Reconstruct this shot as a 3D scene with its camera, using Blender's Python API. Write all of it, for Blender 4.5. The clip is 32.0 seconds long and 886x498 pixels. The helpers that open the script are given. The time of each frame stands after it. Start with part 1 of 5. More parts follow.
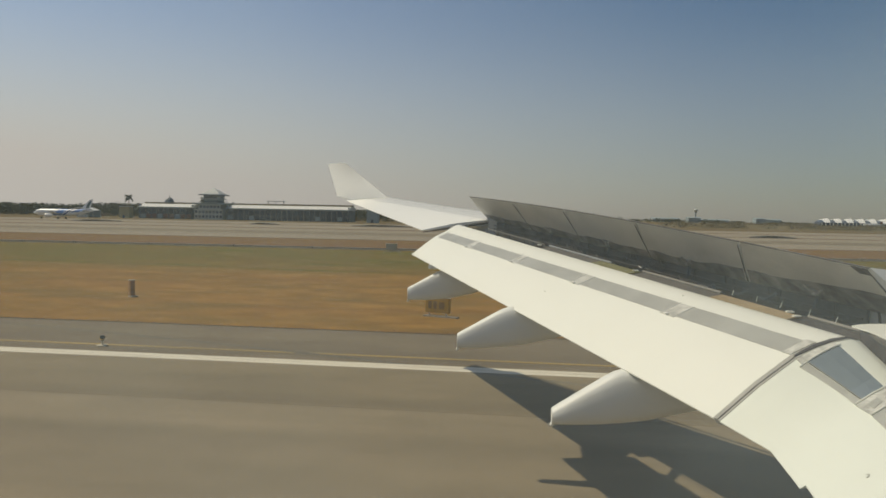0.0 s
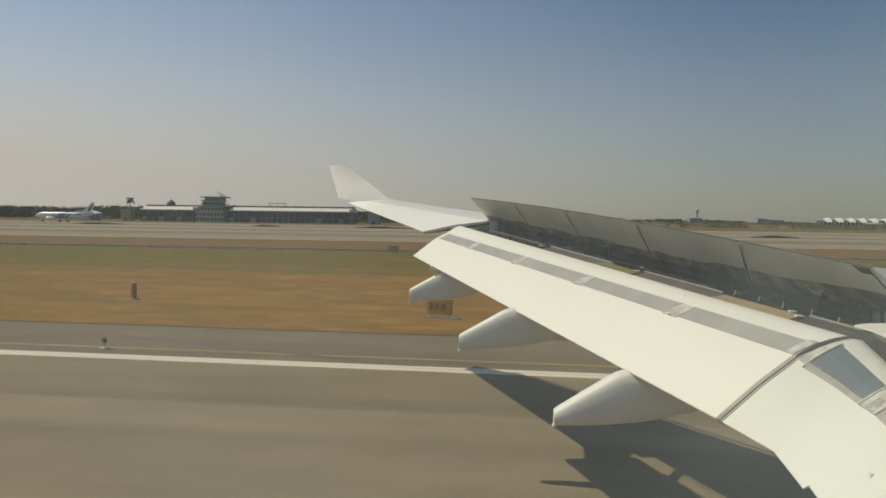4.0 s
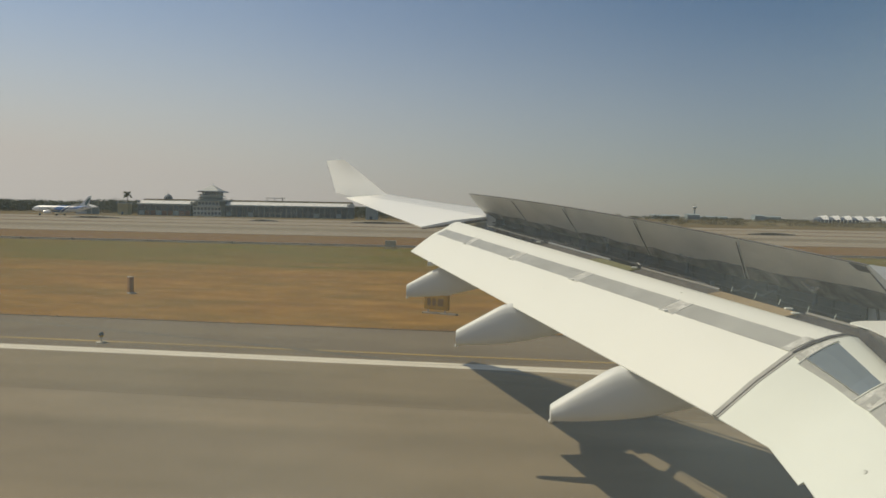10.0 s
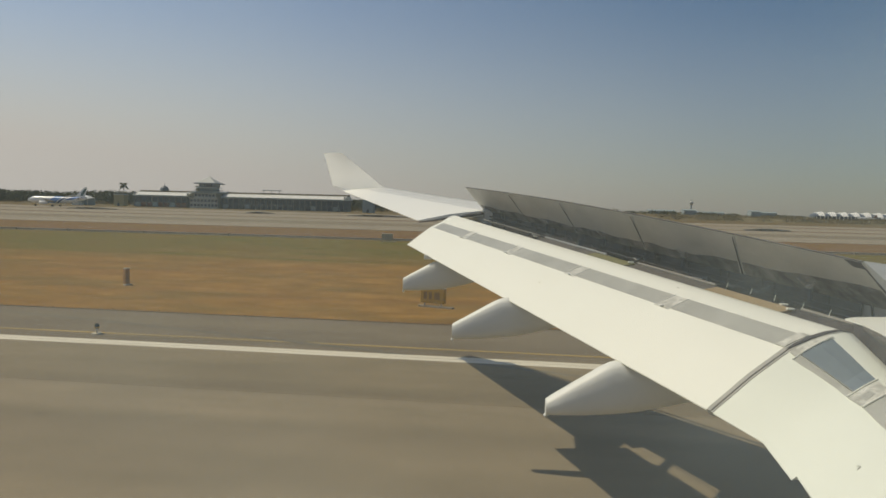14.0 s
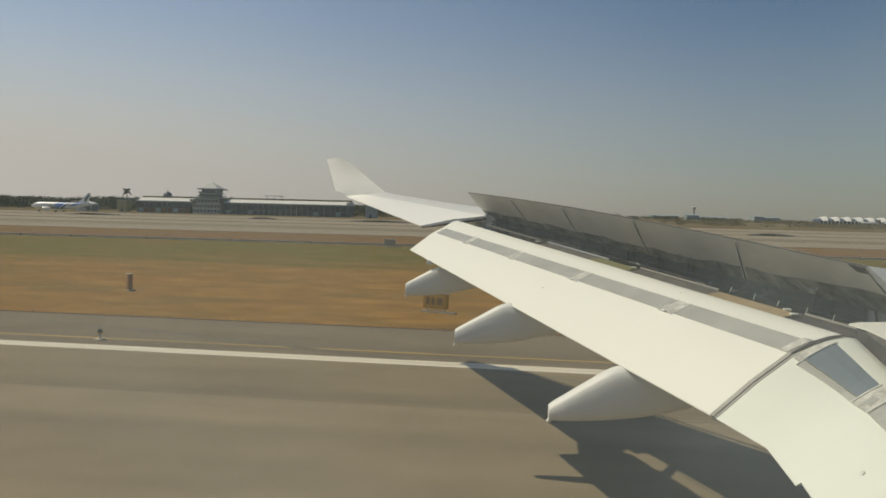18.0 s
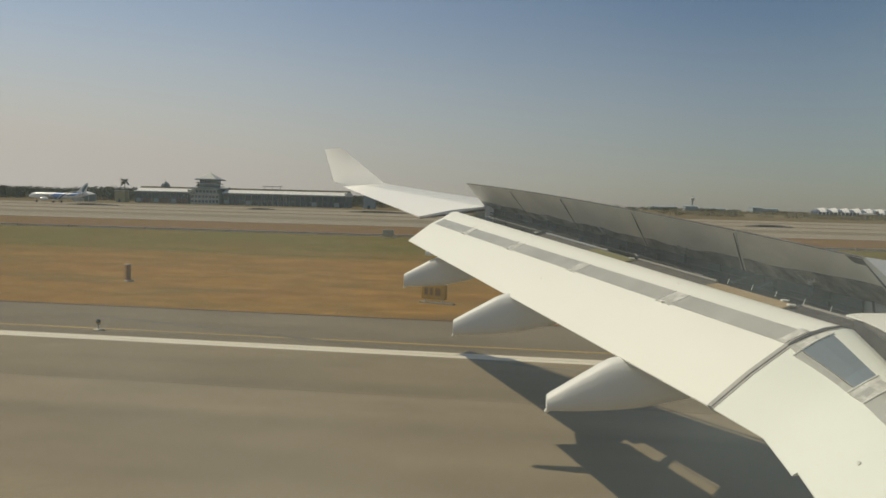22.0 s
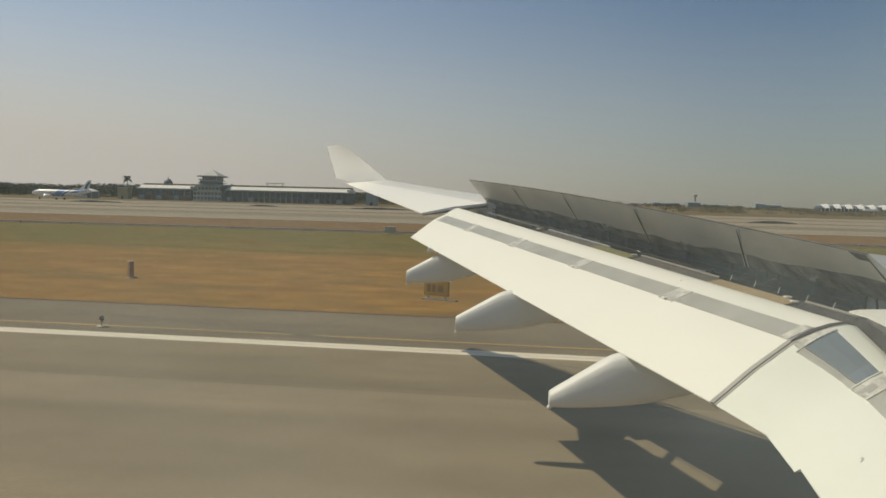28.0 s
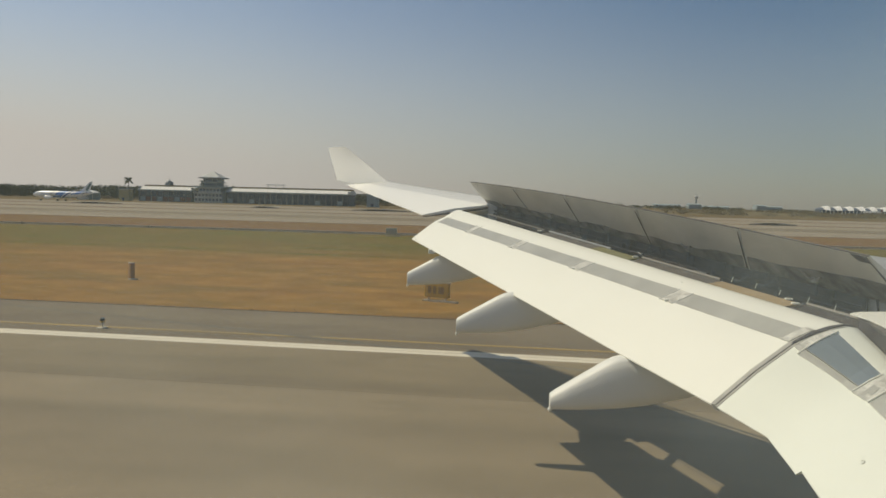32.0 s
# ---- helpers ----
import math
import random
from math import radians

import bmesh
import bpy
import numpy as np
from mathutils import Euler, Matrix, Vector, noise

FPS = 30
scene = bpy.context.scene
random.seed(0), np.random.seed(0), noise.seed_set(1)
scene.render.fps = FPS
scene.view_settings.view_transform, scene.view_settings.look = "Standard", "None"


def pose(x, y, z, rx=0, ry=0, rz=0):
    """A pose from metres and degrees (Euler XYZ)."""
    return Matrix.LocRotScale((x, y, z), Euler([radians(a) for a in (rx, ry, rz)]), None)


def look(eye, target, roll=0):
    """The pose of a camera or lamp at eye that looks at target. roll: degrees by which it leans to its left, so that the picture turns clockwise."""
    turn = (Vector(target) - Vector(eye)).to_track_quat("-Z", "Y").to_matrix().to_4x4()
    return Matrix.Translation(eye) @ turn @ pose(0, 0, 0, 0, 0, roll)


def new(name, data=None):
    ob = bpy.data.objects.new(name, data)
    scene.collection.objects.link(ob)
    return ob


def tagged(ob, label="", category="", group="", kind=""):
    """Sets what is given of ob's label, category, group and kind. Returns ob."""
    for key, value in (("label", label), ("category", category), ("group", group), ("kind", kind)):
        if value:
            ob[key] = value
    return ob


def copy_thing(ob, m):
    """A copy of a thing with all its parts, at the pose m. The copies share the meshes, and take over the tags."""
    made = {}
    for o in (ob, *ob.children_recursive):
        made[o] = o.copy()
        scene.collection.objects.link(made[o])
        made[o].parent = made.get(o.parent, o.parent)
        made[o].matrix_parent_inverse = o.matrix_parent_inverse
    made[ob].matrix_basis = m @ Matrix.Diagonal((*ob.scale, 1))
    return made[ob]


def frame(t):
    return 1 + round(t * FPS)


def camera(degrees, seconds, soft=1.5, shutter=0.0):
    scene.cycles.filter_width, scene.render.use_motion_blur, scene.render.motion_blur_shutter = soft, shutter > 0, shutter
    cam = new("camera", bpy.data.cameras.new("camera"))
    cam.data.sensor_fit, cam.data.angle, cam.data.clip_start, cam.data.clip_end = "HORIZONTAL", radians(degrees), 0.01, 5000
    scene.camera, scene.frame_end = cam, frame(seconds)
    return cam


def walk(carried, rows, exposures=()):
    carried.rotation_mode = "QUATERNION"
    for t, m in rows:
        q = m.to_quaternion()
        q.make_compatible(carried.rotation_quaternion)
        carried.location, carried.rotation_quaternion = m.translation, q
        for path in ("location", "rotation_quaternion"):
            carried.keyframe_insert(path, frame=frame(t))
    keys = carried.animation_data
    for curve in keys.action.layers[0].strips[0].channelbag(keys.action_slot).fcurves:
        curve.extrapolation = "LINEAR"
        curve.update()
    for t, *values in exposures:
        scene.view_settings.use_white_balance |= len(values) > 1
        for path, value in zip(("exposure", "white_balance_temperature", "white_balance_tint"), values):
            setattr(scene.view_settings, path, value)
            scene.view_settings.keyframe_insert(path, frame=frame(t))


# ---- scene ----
cam = camera(64.0, 32.0, soft=1.6)
# seconds, yaw, pitch, roll of the hand-held camera at the cabin window
ROWS = (
    (0, 5.23, -2.65, 1.06), (0.5, 5.33, -2.92, 0.76), (1, 5.16, -1.90, 0.62), (1.5, 5.03, -2.50, 1.01),
    (2, 5.19, -2.50, 0.84), (2.5, 5.21, -2.50, 0.87), (3, 5.43, -2.17, 0.83), (3.5, 5.38, -2.47, 0.89),
    (4, 5.35, -2.55, 0.79), (4.5, 5.17, -2.94, 0.93), (6.5, 5.00, -2.28, 1.20), (7, 4.95, -2.00, 0.84),
    (7.5, 5.00, -2.53, 1.27), (8, 4.96, -2.39, 1.03), (8.5, 4.98, -1.88, 0.73), (9, 5.12, -2.92, 1.20),
    (9.5, 5.11, -2.76, 1.10), (10, 5.14, -2.90, 1.08), (10.5, 5.05, -3.29, 1.14), (11, 4.99, -2.88, 0.90),
    (11.5, 5.03, -3.35, 1.26), (12, 5.01, -3.47, 1.30), (12.5, 5.03, -3.42, 1.46), (13, 5.00, -3.28, 1.33),
    (13.5, 4.96, -3.55, 1.34), (14, 4.86, -3.41, 1.49), (14.5, 4.99, -3.46, 1.45), (16.5, 5.33, -3.31, 1.09),
    (17, 5.28, -3.05, 1.09), (17.5, 5.16, -2.56, 1.07), (18, 5.08, -2.99, 1.42), (18.5, 4.98, -3.19, 1.45),
    (19, 4.85, -3.11, 1.53), (19.5, 4.89, -3.57, 1.49), (20, 4.85, -2.92, 1.27), (20.5, 4.90, -2.96, 1.31),
    (21, 4.86, -3.74, 1.64), (21.5, 4.84, -3.28, 1.46), (22, 4.93, -3.73, 1.49), (22.5, 4.98, -3.68, 1.50),
    (23, 4.97, -3.57, 1.39), (23.5, 4.99, -3.62, 1.57), (24, 4.84, -3.79, 1.67), (24.5, 4.73, -3.81, 1.62),
    (25, 4.76, -3.75, 1.54), (25.5, 4.87, -3.84, 1.60), (27.5, 4.99, -4.20, 1.52), (28, 5.12, -4.01, 1.42),
    (28.5, 5.15, -3.72, 1.28), (29, 5.17, -4.02, 1.52), (29.5, 5.15, -3.75, 1.31), (30, 5.14, -3.83, 1.50),
    (30.5, 5.14, -3.67, 1.34), (31, 5.13, -3.87, 1.42), (31.5, 5.16, -3.90, 1.34), (32, 5.19, -3.87, 1.46),
)
EYE = (0.0, 0.0, 5.8)
walk(cam, [(t, pose(*EYE, 90 + p, 0, y) @ pose(0, 0, 0, 0, 0, r)) for t, y, p, r in ROWS],
     exposures=[(0.0, 0.05, 7450, 8.0), (12.0, 0.05, 7350, 8.2), (21.0, 0.03, 7450, 7.6), (27.0, 0.09, 7500, 7.8), (32.0, 0.12, 7500, 8.0)])

# ---- world and sun ----
SUN_TO = Vector((-0.80, 0.187, 1.0)).normalized()
elev = math.asin(SUN_TO.z)
azim = math.atan2(SUN_TO.x, SUN_TO.y)
world = bpy.data.worlds.new("hazy_sky")
scene.world = world
world.use_nodes = True
wn = world.node_tree
sky = wn.nodes.new("ShaderNodeTexSky")
sky.sky_type = 'NISHITA'
sky.sun_disc = False
sky.sun_elevation = elev
sky.sun_rotation = azim
sky.altitude = 0.0
sky.air_density = 0.9
sky.dust_density = 0.6
sky.ozone_density = 3.0
depth = wn.nodes.new("ShaderNodeGamma")
depth.inputs["Gamma"].default_value = 1.5
wn.links.new(sky.outputs[0], depth.inputs["Color"])
# dust haze: thickest at the horizon all round, brighter towards the sun
way = wn.nodes.new("ShaderNodeTexCoord")
axes = wn.nodes.new("ShaderNodeSeparateXYZ")
wn.links.new(way.outputs["Generated"], axes.inputs[0])
sunward = wn.nodes.new("ShaderNodeVectorMath")
sunward.operation = 'DOT_PRODUCT'
sunward.inputs[1].default_value = SUN_TO
wn.links.new(way.outputs["Generated"], sunward.inputs[0])


def spread(source, values):
    r = wn.nodes.new("ShaderNodeMapRange")
    r.interpolation_type = 'SMOOTHSTEP'
    for k, v in zip(("From Min", "From Max", "To Min", "To Max"), values):
        r.inputs[k].default_value = v
    wn.links.new(source, r.inputs["Value"])
    return r.outputs[0]


thick = wn.nodes.new("ShaderNodeMath")
thick.use_clamp = True
wn.links.new(spread(axes.outputs["Z"], (-0.02, 0.34, 0.92, 0.0)), thick.inputs[0])
wn.links.new(spread(sunward.outputs["Value"], (-0.25, 0.75, -0.22, 0.28)), thick.inputs[1])
veil = wn.nodes.new("ShaderNodeMix")
veil.data_type = 'RGBA'
veil.inputs[6].default_value = (4.9, 4.52, 4.58, 1)
veil.inputs[7].default_value = (12.7, 12.55, 12.9, 1)
wn.links.new(spread(sunward.outputs["Value"], (-0.4, 0.75, 0.0, 1.0)), veil.inputs[0])
haze = wn.nodes.new("ShaderNodeMix")
haze.data_type = 'RGBA'
wn.links.new(thick.outputs[0], haze.inputs[0])
tone = wn.nodes.new("ShaderNodeMix")
tone.data_type = 'RGBA'
tone.blend_type = 'MULTIPLY'
tone.inputs[0].default_value = 1.0
clear_air = wn.nodes.new("ShaderNodeMix")
clear_air.data_type = 'RGBA'
clear_air.inputs[6].default_value = (0.585, 0.725, 0.715, 1)
clear_air.inputs[7].default_value = (0.815, 1.03, 1.02, 1)
wn.links.new(spread(sunward.outputs["Value"], (-0.15, 0.65, 0.0, 1.0)), clear_air.inputs[0])
wn.links.new(clear_air.outputs[2], tone.inputs[7])
wn.links.new(depth.outputs[0], tone.inputs[6])
wn.links.new(tone.outputs[2], haze.inputs[6])
wn.links.new(veil.outputs[2], haze.inputs[7])
wn.links.new(haze.outputs[2], wn.nodes["Background"].inputs[0])
wn.nodes["Background"].inputs[1].default_value = 0.0375
sun = new("sun", bpy.data.lights.new("sun", 'SUN'))
sun.data.energy = 2.7
sun.data.angle = radians(0.6)
sun.data.color = (1.0, 0.94, 0.78)
sun.matrix_world = look(SUN_TO * 200, (0, 0, 0))


# ---- materials ----
def node(nt, kind, **inputs):
    n = nt.nodes.new(kind)
    for k, v in inputs.items():
        n.inputs[k.replace("_", " ")].default_value = v
    return n


def material(name, base, second=None, rough=0.6, metal=0.0, scale=3.0, stretch=(1, 1, 1), amount=0.5,
             bump=0.0, fine=40.0, spec=0.5, vary=0.0):
    """Base colour mixed with a second one by coarse and fine noise, with fine relief and uneven gloss."""
    m = bpy.data.materials.new(name)
    m.use_nodes = True
    nt = m.node_tree
    b = nt.nodes["Principled BSDF"]
    b.inputs["Roughness"].default_value = rough
    b.inputs["Metallic"].default_value = metal
    b.inputs["Specular IOR Level"].default_value = spec
    second = second or tuple(c * 0.8 for c in base)
    tc = nt.nodes.new("ShaderNodeTexCoord")
    mp = nt.nodes.new("ShaderNodeMapping")
    mp.inputs["Scale"].default_value = stretch
    nt.links.new(tc.outputs["Object"], mp.inputs["Vector"])
    n1 = node(nt, "ShaderNodeTexNoise", Scale=scale, Detail=6.0, Roughness=0.6)
    n2 = node(nt, "ShaderNodeTexNoise", Scale=fine, Detail=4.0, Roughness=0.65)
    nt.links.new(mp.outputs[0], n1.inputs["Vector"])
    nt.links.new(mp.outputs[0], n2.inputs["Vector"])
    add = nt.nodes.new("ShaderNodeMath")
    add.operation = 'MULTIPLY_ADD'
    add.inputs[1].default_value = 0.45
    nt.links.new(n2.outputs["Fac"], add.inputs[0])
    nt.links.new(n1.outputs["Fac"], add.inputs[2])
    ramp = nt.nodes.new("ShaderNodeMapRange")
    ramp.inputs["From Min"].default_value = 0.72 - 0.32 / max(amount, 0.05) * 0.5
    ramp.inputs["From Max"].default_value = 0.72 + 0.32 / max(amount, 0.05) * 0.5
    nt.links.new(add.outputs[0], ramp.inputs["Value"])
    mix = nt.nodes.new("ShaderNodeMix")
    mix.data_type = 'RGBA'
    mix.inputs[6].default_value = (*base, 1)
    mix.inputs[7].default_value = (*second, 1)
    nt.links.new(ramp.outputs[0], mix.inputs[0])
    out = mix.outputs[2]
    if vary:
        info = nt.nodes.new("ShaderNodeObjectInfo")
        hsv = nt.nodes.new("ShaderNodeHueSaturation")
        mr = nt.nodes.new("ShaderNodeMapRange")
        mr.inputs["To Min"].default_value = 1 - vary
        mr.inputs["To Max"].default_value = 1 + vary
        nt.links.new(info.outputs["Random"], mr.inputs["Value"])
        nt.links.new(mr.outputs[0], hsv.inputs["Value"])
        nt.links.new(out, hsv.inputs["Color"])
        out = hsv.outputs[0]
    nt.links.new(out, b.inputs["Base Color"])
    mr2 = nt.nodes.new("ShaderNodeMapRange")
    mr2.inputs["To Min"].default_value = max(0.02, rough - 0.12)
    mr2.inputs["To Max"].default_value = min(1.0, rough + 0.12)
    nt.links.new(n1.outputs["Fac"], mr2.inputs["Value"])
    nt.links.new(mr2.outputs[0], b.inputs["Roughness"])
    if bump:
        bp = node(nt, "ShaderNodeBump", Strength=bump, Distance=0.02)
        nt.links.new(n2.outputs["Fac"], bp.inputs["Height"])
        nt.links.new(bp.outputs[0], b.inputs["Normal"])
    return m


def ground_material():
    """Airfield soil: bands of dry mown grass, greener grass and red-brown earth by the distance from the runway."""
    m = bpy.data.materials.new("airfield_grass")
    m.use_nodes = True
    nt = m.node_tree
    b = nt.nodes["Principled BSDF"]
    b.inputs["Roughness"].default_value = 0.95
    b.inputs["Specular IOR Level"].default_value = 0.1
    geo = nt.nodes.new("ShaderNodeNewGeometry")
    sep = nt.nodes.new("ShaderNodeSeparateXYZ")
    nt.links.new(geo.outputs["Position"], sep.inputs[0])
    mp = nt.nodes.new("ShaderNodeMapping")
    mp.inputs["Scale"].default_value = (0.022, 0.22, 1)
    nt.links.new(geo.outputs["Position"], mp.inputs["Vector"])
    wide = node(nt, "ShaderNodeTexNoise", Scale=1.0, Detail=7.0, Roughness=0.62)
    nt.links.new(mp.outputs[0], wide.inputs["Vector"])
    mp2 = nt.nodes.new("ShaderNodeMapping")
    mp2.inputs["Scale"].default_value = (0.26, 0.55, 1)
    nt.links.new(geo.outputs["Position"], mp2.inputs["Vector"])
    fine = node(nt, "ShaderNodeTexNoise", Scale=1.0, Detail=8.0, Roughness=0.7)
    nt.links.new(mp2.outputs[0], fine.inputs["Vector"])
    sc = nt.nodes.new("ShaderNodeMapRange")
    sc.inputs["To Min"].default_value = -26.0
    sc.inputs["To Max"].default_value = 26.0
    nt.links.new(wide.outputs["Fac"], sc.inputs["Value"])
    add = nt.nodes.new("ShaderNodeMath")
    nt.links.new(sep.outputs["Y"], add.inputs[0])
    nt.links.new(sc.outputs[0], add.inputs[1])
    mr = nt.nodes.new("ShaderNodeMapRange")
    mr.inputs["From Min"].default_value = 0.0
    mr.inputs["From Max"].default_value = 800.0
    nt.links.new(add.outputs[0], mr.inputs["Value"])
    ramp = nt.nodes.new("ShaderNodeValToRGB")
    cr = ramp.color_ramp
    stops = ((0.0, GOLD), (0.080, GOLD), (0.098, OLIVE), (0.140, OLIVE), (0.152, EARTH), (0.26, EARTH),
             (0.30, STRAW), (0.50, STRAW), (0.57, SCRUB), (1.0, SCRUB))
    while len(cr.elements) < len(stops):
        cr.elements.new(0.5)
    for e, (p, c) in zip(cr.elements, stops):
        e.position, e.color = p, (*c, 1)
    nt.links.new(mr.outputs[0], ramp.inputs[0])
    hsv = nt.nodes.new("ShaderNodeHueSaturation")
    v = nt.nodes.new("ShaderNodeMapRange")
    v.inputs["From Min"].default_value = 0.28
    v.inputs["From Max"].default_value = 0.72
    v.inputs["To Min"].default_value = 0.62
    v.inputs["To Max"].default_value = 1.34
    nt.links.new(fine.outputs["Fac"], v.inputs["Value"])
    nt.links.new(v.outputs[0], hsv.inputs["Value"])
    nt.links.new(ramp.outputs[0], hsv.inputs["Color"])
    mp3 = nt.nodes.new("ShaderNodeMapping")
    mp3.inputs["Scale"].default_value = (0.042, 0.22, 1)
    nt.links.new(geo.outputs["Position"], mp3.inputs["Vector"])
    streak = node(nt, "ShaderNodeTexNoise", Scale=1.0, Detail=6.0, Roughness=0.62)
    nt.links.new(mp3.outputs[0], streak.inputs["Vector"])
    fac = nt.nodes.new("ShaderNodeMapRange")
    fac.inputs["From Min"].default_value = 0.45
    fac.inputs["From Max"].default_value = 0.75
    fac.inputs["To Max"].default_value = 0.72
    nt.links.new(streak.outputs["Fac"], fac.inputs["Value"])
    mix = nt.nodes.new("ShaderNodeMix")
    mix.data_type = 'RGBA'
    nt.links.new(fac.outputs[0], mix.inputs[0])
    nt.links.new(hsv.outputs[0], mix.inputs[6])
    mix.inputs[7].default_value = (*RUST, 1)
    mp4 = nt.nodes.new("ShaderNodeMapping")
    mp4.inputs["Scale"].default_value = (0.085, 0.26, 1)
    mp4.inputs["Location"].default_value = (31.0, 7.0, 0)
    nt.links.new(geo.outputs["Position"], mp4.inputs["Vector"])
    damp = node(nt, "ShaderNodeTexNoise", Scale=1.0, Detail=6.0, Roughness=0.65)
    nt.links.new(mp4.outputs[0], damp.inputs["Vector"])
    f2 = nt.nodes.new("ShaderNodeMapRange")
    f2.inputs["From Min"].default_value = 0.47
    f2.inputs["From Max"].default_value = 0.62
    f2.inputs["To Max"].default_value = 0.85
    nt.links.new(damp.outputs["Fac"], f2.inputs["Value"])
    mix2 = nt.nodes.new("ShaderNodeMix")
    mix2.data_type = 'RGBA'
    nt.links.new(f2.outputs[0], mix2.inputs[0])
    nt.links.new(mix.outputs[2], mix2.inputs[6])
    mix2.inputs[7].default_value = (*SEDGE, 1)
    nt.links.new(mix2.outputs[2], b.inputs["Base Color"])
    bp = node(nt, "ShaderNodeBump", Strength=0.6, Distance=0.08)
    nt.links.new(fine.outputs["Fac"], bp.inputs["Height"])
    nt.links.new(bp.outputs[0], b.inputs["Normal"])
    return m


def asphalt_material(name, base, dark, streak_x=0.02):
    """Rolled asphalt: long lanes and rubber streaks along the runway, mottling, and fine grit."""
    m = bpy.data.materials.new(name)
    m.use_nodes = True
    nt = m.node_tree
    b = nt.nodes["Principled BSDF"]
    b.inputs["Roughness"].default_value = 0.9
    b.inputs["Specular IOR Level"].default_value = 0.25
    geo = nt.nodes.new("ShaderNodeNewGeometry")

    def field(sx, sy, detail, lo, hi, to0, to1):
        mp = nt.nodes.new("ShaderNodeMapping")
        mp.inputs["Scale"].default_value = (sx, sy, 1)
        nt.links.new(geo.outputs["Position"], mp.inputs["Vector"])
        n = node(nt, "ShaderNodeTexNoise", Scale=1.0, Detail=detail, Roughness=0.6)
        nt.links.new(mp.outputs[0], n.inputs["Vector"])
        r = nt.nodes.new("ShaderNodeMapRange")
        for k, val in zip(("From Min", "From Max", "To Min", "To Max"), (lo, hi, to0, to1)):
            r.inputs[k].default_value = val
        nt.links.new(n.outputs["Fac"], r.inputs["Value"])
        return r.outputs[0], n

    lanes, _ = field(streak_x * 0.25, 0.22, 3.0, 0.40, 0.62, 0.0, 1.0)
    marks, _ = field(streak_x * 2.2, 1.1, 5.0, 0.55, 0.78, 0.0, 0.55)
    blot, _ = field(0.16, 0.30, 8.0, 0.3, 0.7, 0.86, 1.13)
    stain, _ = field(0.30, 0.75, 4.0, 0.66, 0.80, 1.0, 0.72)
    grit, gn = field(9.0, 14.0, 6.0, 0.25, 0.75, 0.86, 1.14)
    mx = nt.nodes.new("ShaderNodeMath")
    mx.operation = 'MAXIMUM'
    nt.links.new(lanes, mx.inputs[0])
    nt.links.new(marks, mx.inputs[1])
    mix = nt.nodes.new("ShaderNodeMix")
    mix.data_type = 'RGBA'
    mix.inputs[6].default_value = (*base, 1)
    mix.inputs[7].default_value = (*dark, 1)
    nt.links.new(mx.outputs[0], mix.inputs[0])
    mul = nt.nodes.new("ShaderNodeMath")
    mul.operation = 'MULTIPLY'
    nt.links.new(blot, mul.inputs[0])
    nt.links.new(grit, mul.inputs[1])
    dirt = nt.nodes.new("ShaderNodeMath")
    dirt.operation = 'MULTIPLY'
    nt.links.new(mul.outputs[0], dirt.inputs[0])
    nt.links.new(stain, dirt.inputs[1])
    hsv = nt.nodes.new("ShaderNodeHueSaturation")
    nt.links.new(dirt.outputs[0], hsv.inputs["Value"])
    nt.links.new(mix.outputs[2], hsv.inputs["Color"])
    nt.links.new(hsv.outputs[0], b.inputs["Base Color"])
    bp = node(nt, "ShaderNodeBump", Strength=0.25, Distance=0.01)
    nt.links.new(gn.outputs["Fac"], bp.inputs["Height"])
    nt.links.new(bp.outputs[0], b.inputs["Normal"])
    return m


SEDGE = (0.180, 0.118, 0.038)
SCRUB = (0.125, 0.105, 0.058)
GOLD, OLIVE, EARTH, STRAW, RUST = (0.265, 0.145, 0.038), (0.120, 0.112, 0.027), (0.178, 0.108, 0.056), (0.190, 0.138, 0.074), (0.208, 0.102, 0.034)
M_GROUND = ground_material()
M_RUNWAY = asphalt_material("runway_asphalt", (0.252, 0.206, 0.139), (0.206, 0.168, 0.115))
M_LANE = asphalt_material("outer_lane_asphalt", (0.222, 0.180, 0.116), (0.178, 0.144, 0.096))
M_SHOULDER = asphalt_material("shoulder_asphalt", (0.198, 0.159, 0.108), (0.162, 0.131, 0.091))
M_TAXI = asphalt_material("taxiway_concrete", (0.300, 0.252, 0.186), (0.230, 0.193, 0.145))
M_WHITE_LINE = material("worn_white_marking", (0.74, 0.69, 0.56), (0.55, 0.50, 0.40), 0.8, scale=0.6, stretch=(0.3, 3, 1), fine=12, amount=0.7)
M_YELLOW_LINE = material("worn_yellow_marking", (0.38, 0.25, 0.06), (0.24, 0.18, 0.08), 0.8, scale=0.6, stretch=(0.3, 3, 1), fine=12, amount=0.9)
M_CONC = material("pale_concrete", (0.38, 0.34, 0.28), (0.24, 0.21, 0.17), 0.9, scale=0.8, fine=8, amount=0.9, bump=0.2)
M_WING = material("cream_white_wing_paint", (0.85, 0.852, 0.775), (0.80, 0.80, 0.725), 0.42, scale=0.9, fine=9, amount=0.7, spec=0.4)
M_INFLAP = material("pale_cream_flap_paint", (0.79, 0.815, 0.735), (0.735, 0.76, 0.685), 0.42, scale=0.9, fine=9, amount=0.8, spec=0.4)
# wing paint made whiter: the winglet's sunlit brightness is put into the colour
M_WINGLET = material("brightened_wing_paint", (0.90, 0.895, 0.85), (0.87, 0.865, 0.82), 0.42, scale=0.9, fine=9, amount=0.7, spec=0.4)
M_WINGGREY = material("grey_wing_paint", (0.43, 0.43, 0.41), (0.36, 0.36, 0.345), 0.42, scale=1.2, fine=9, amount=0.8)
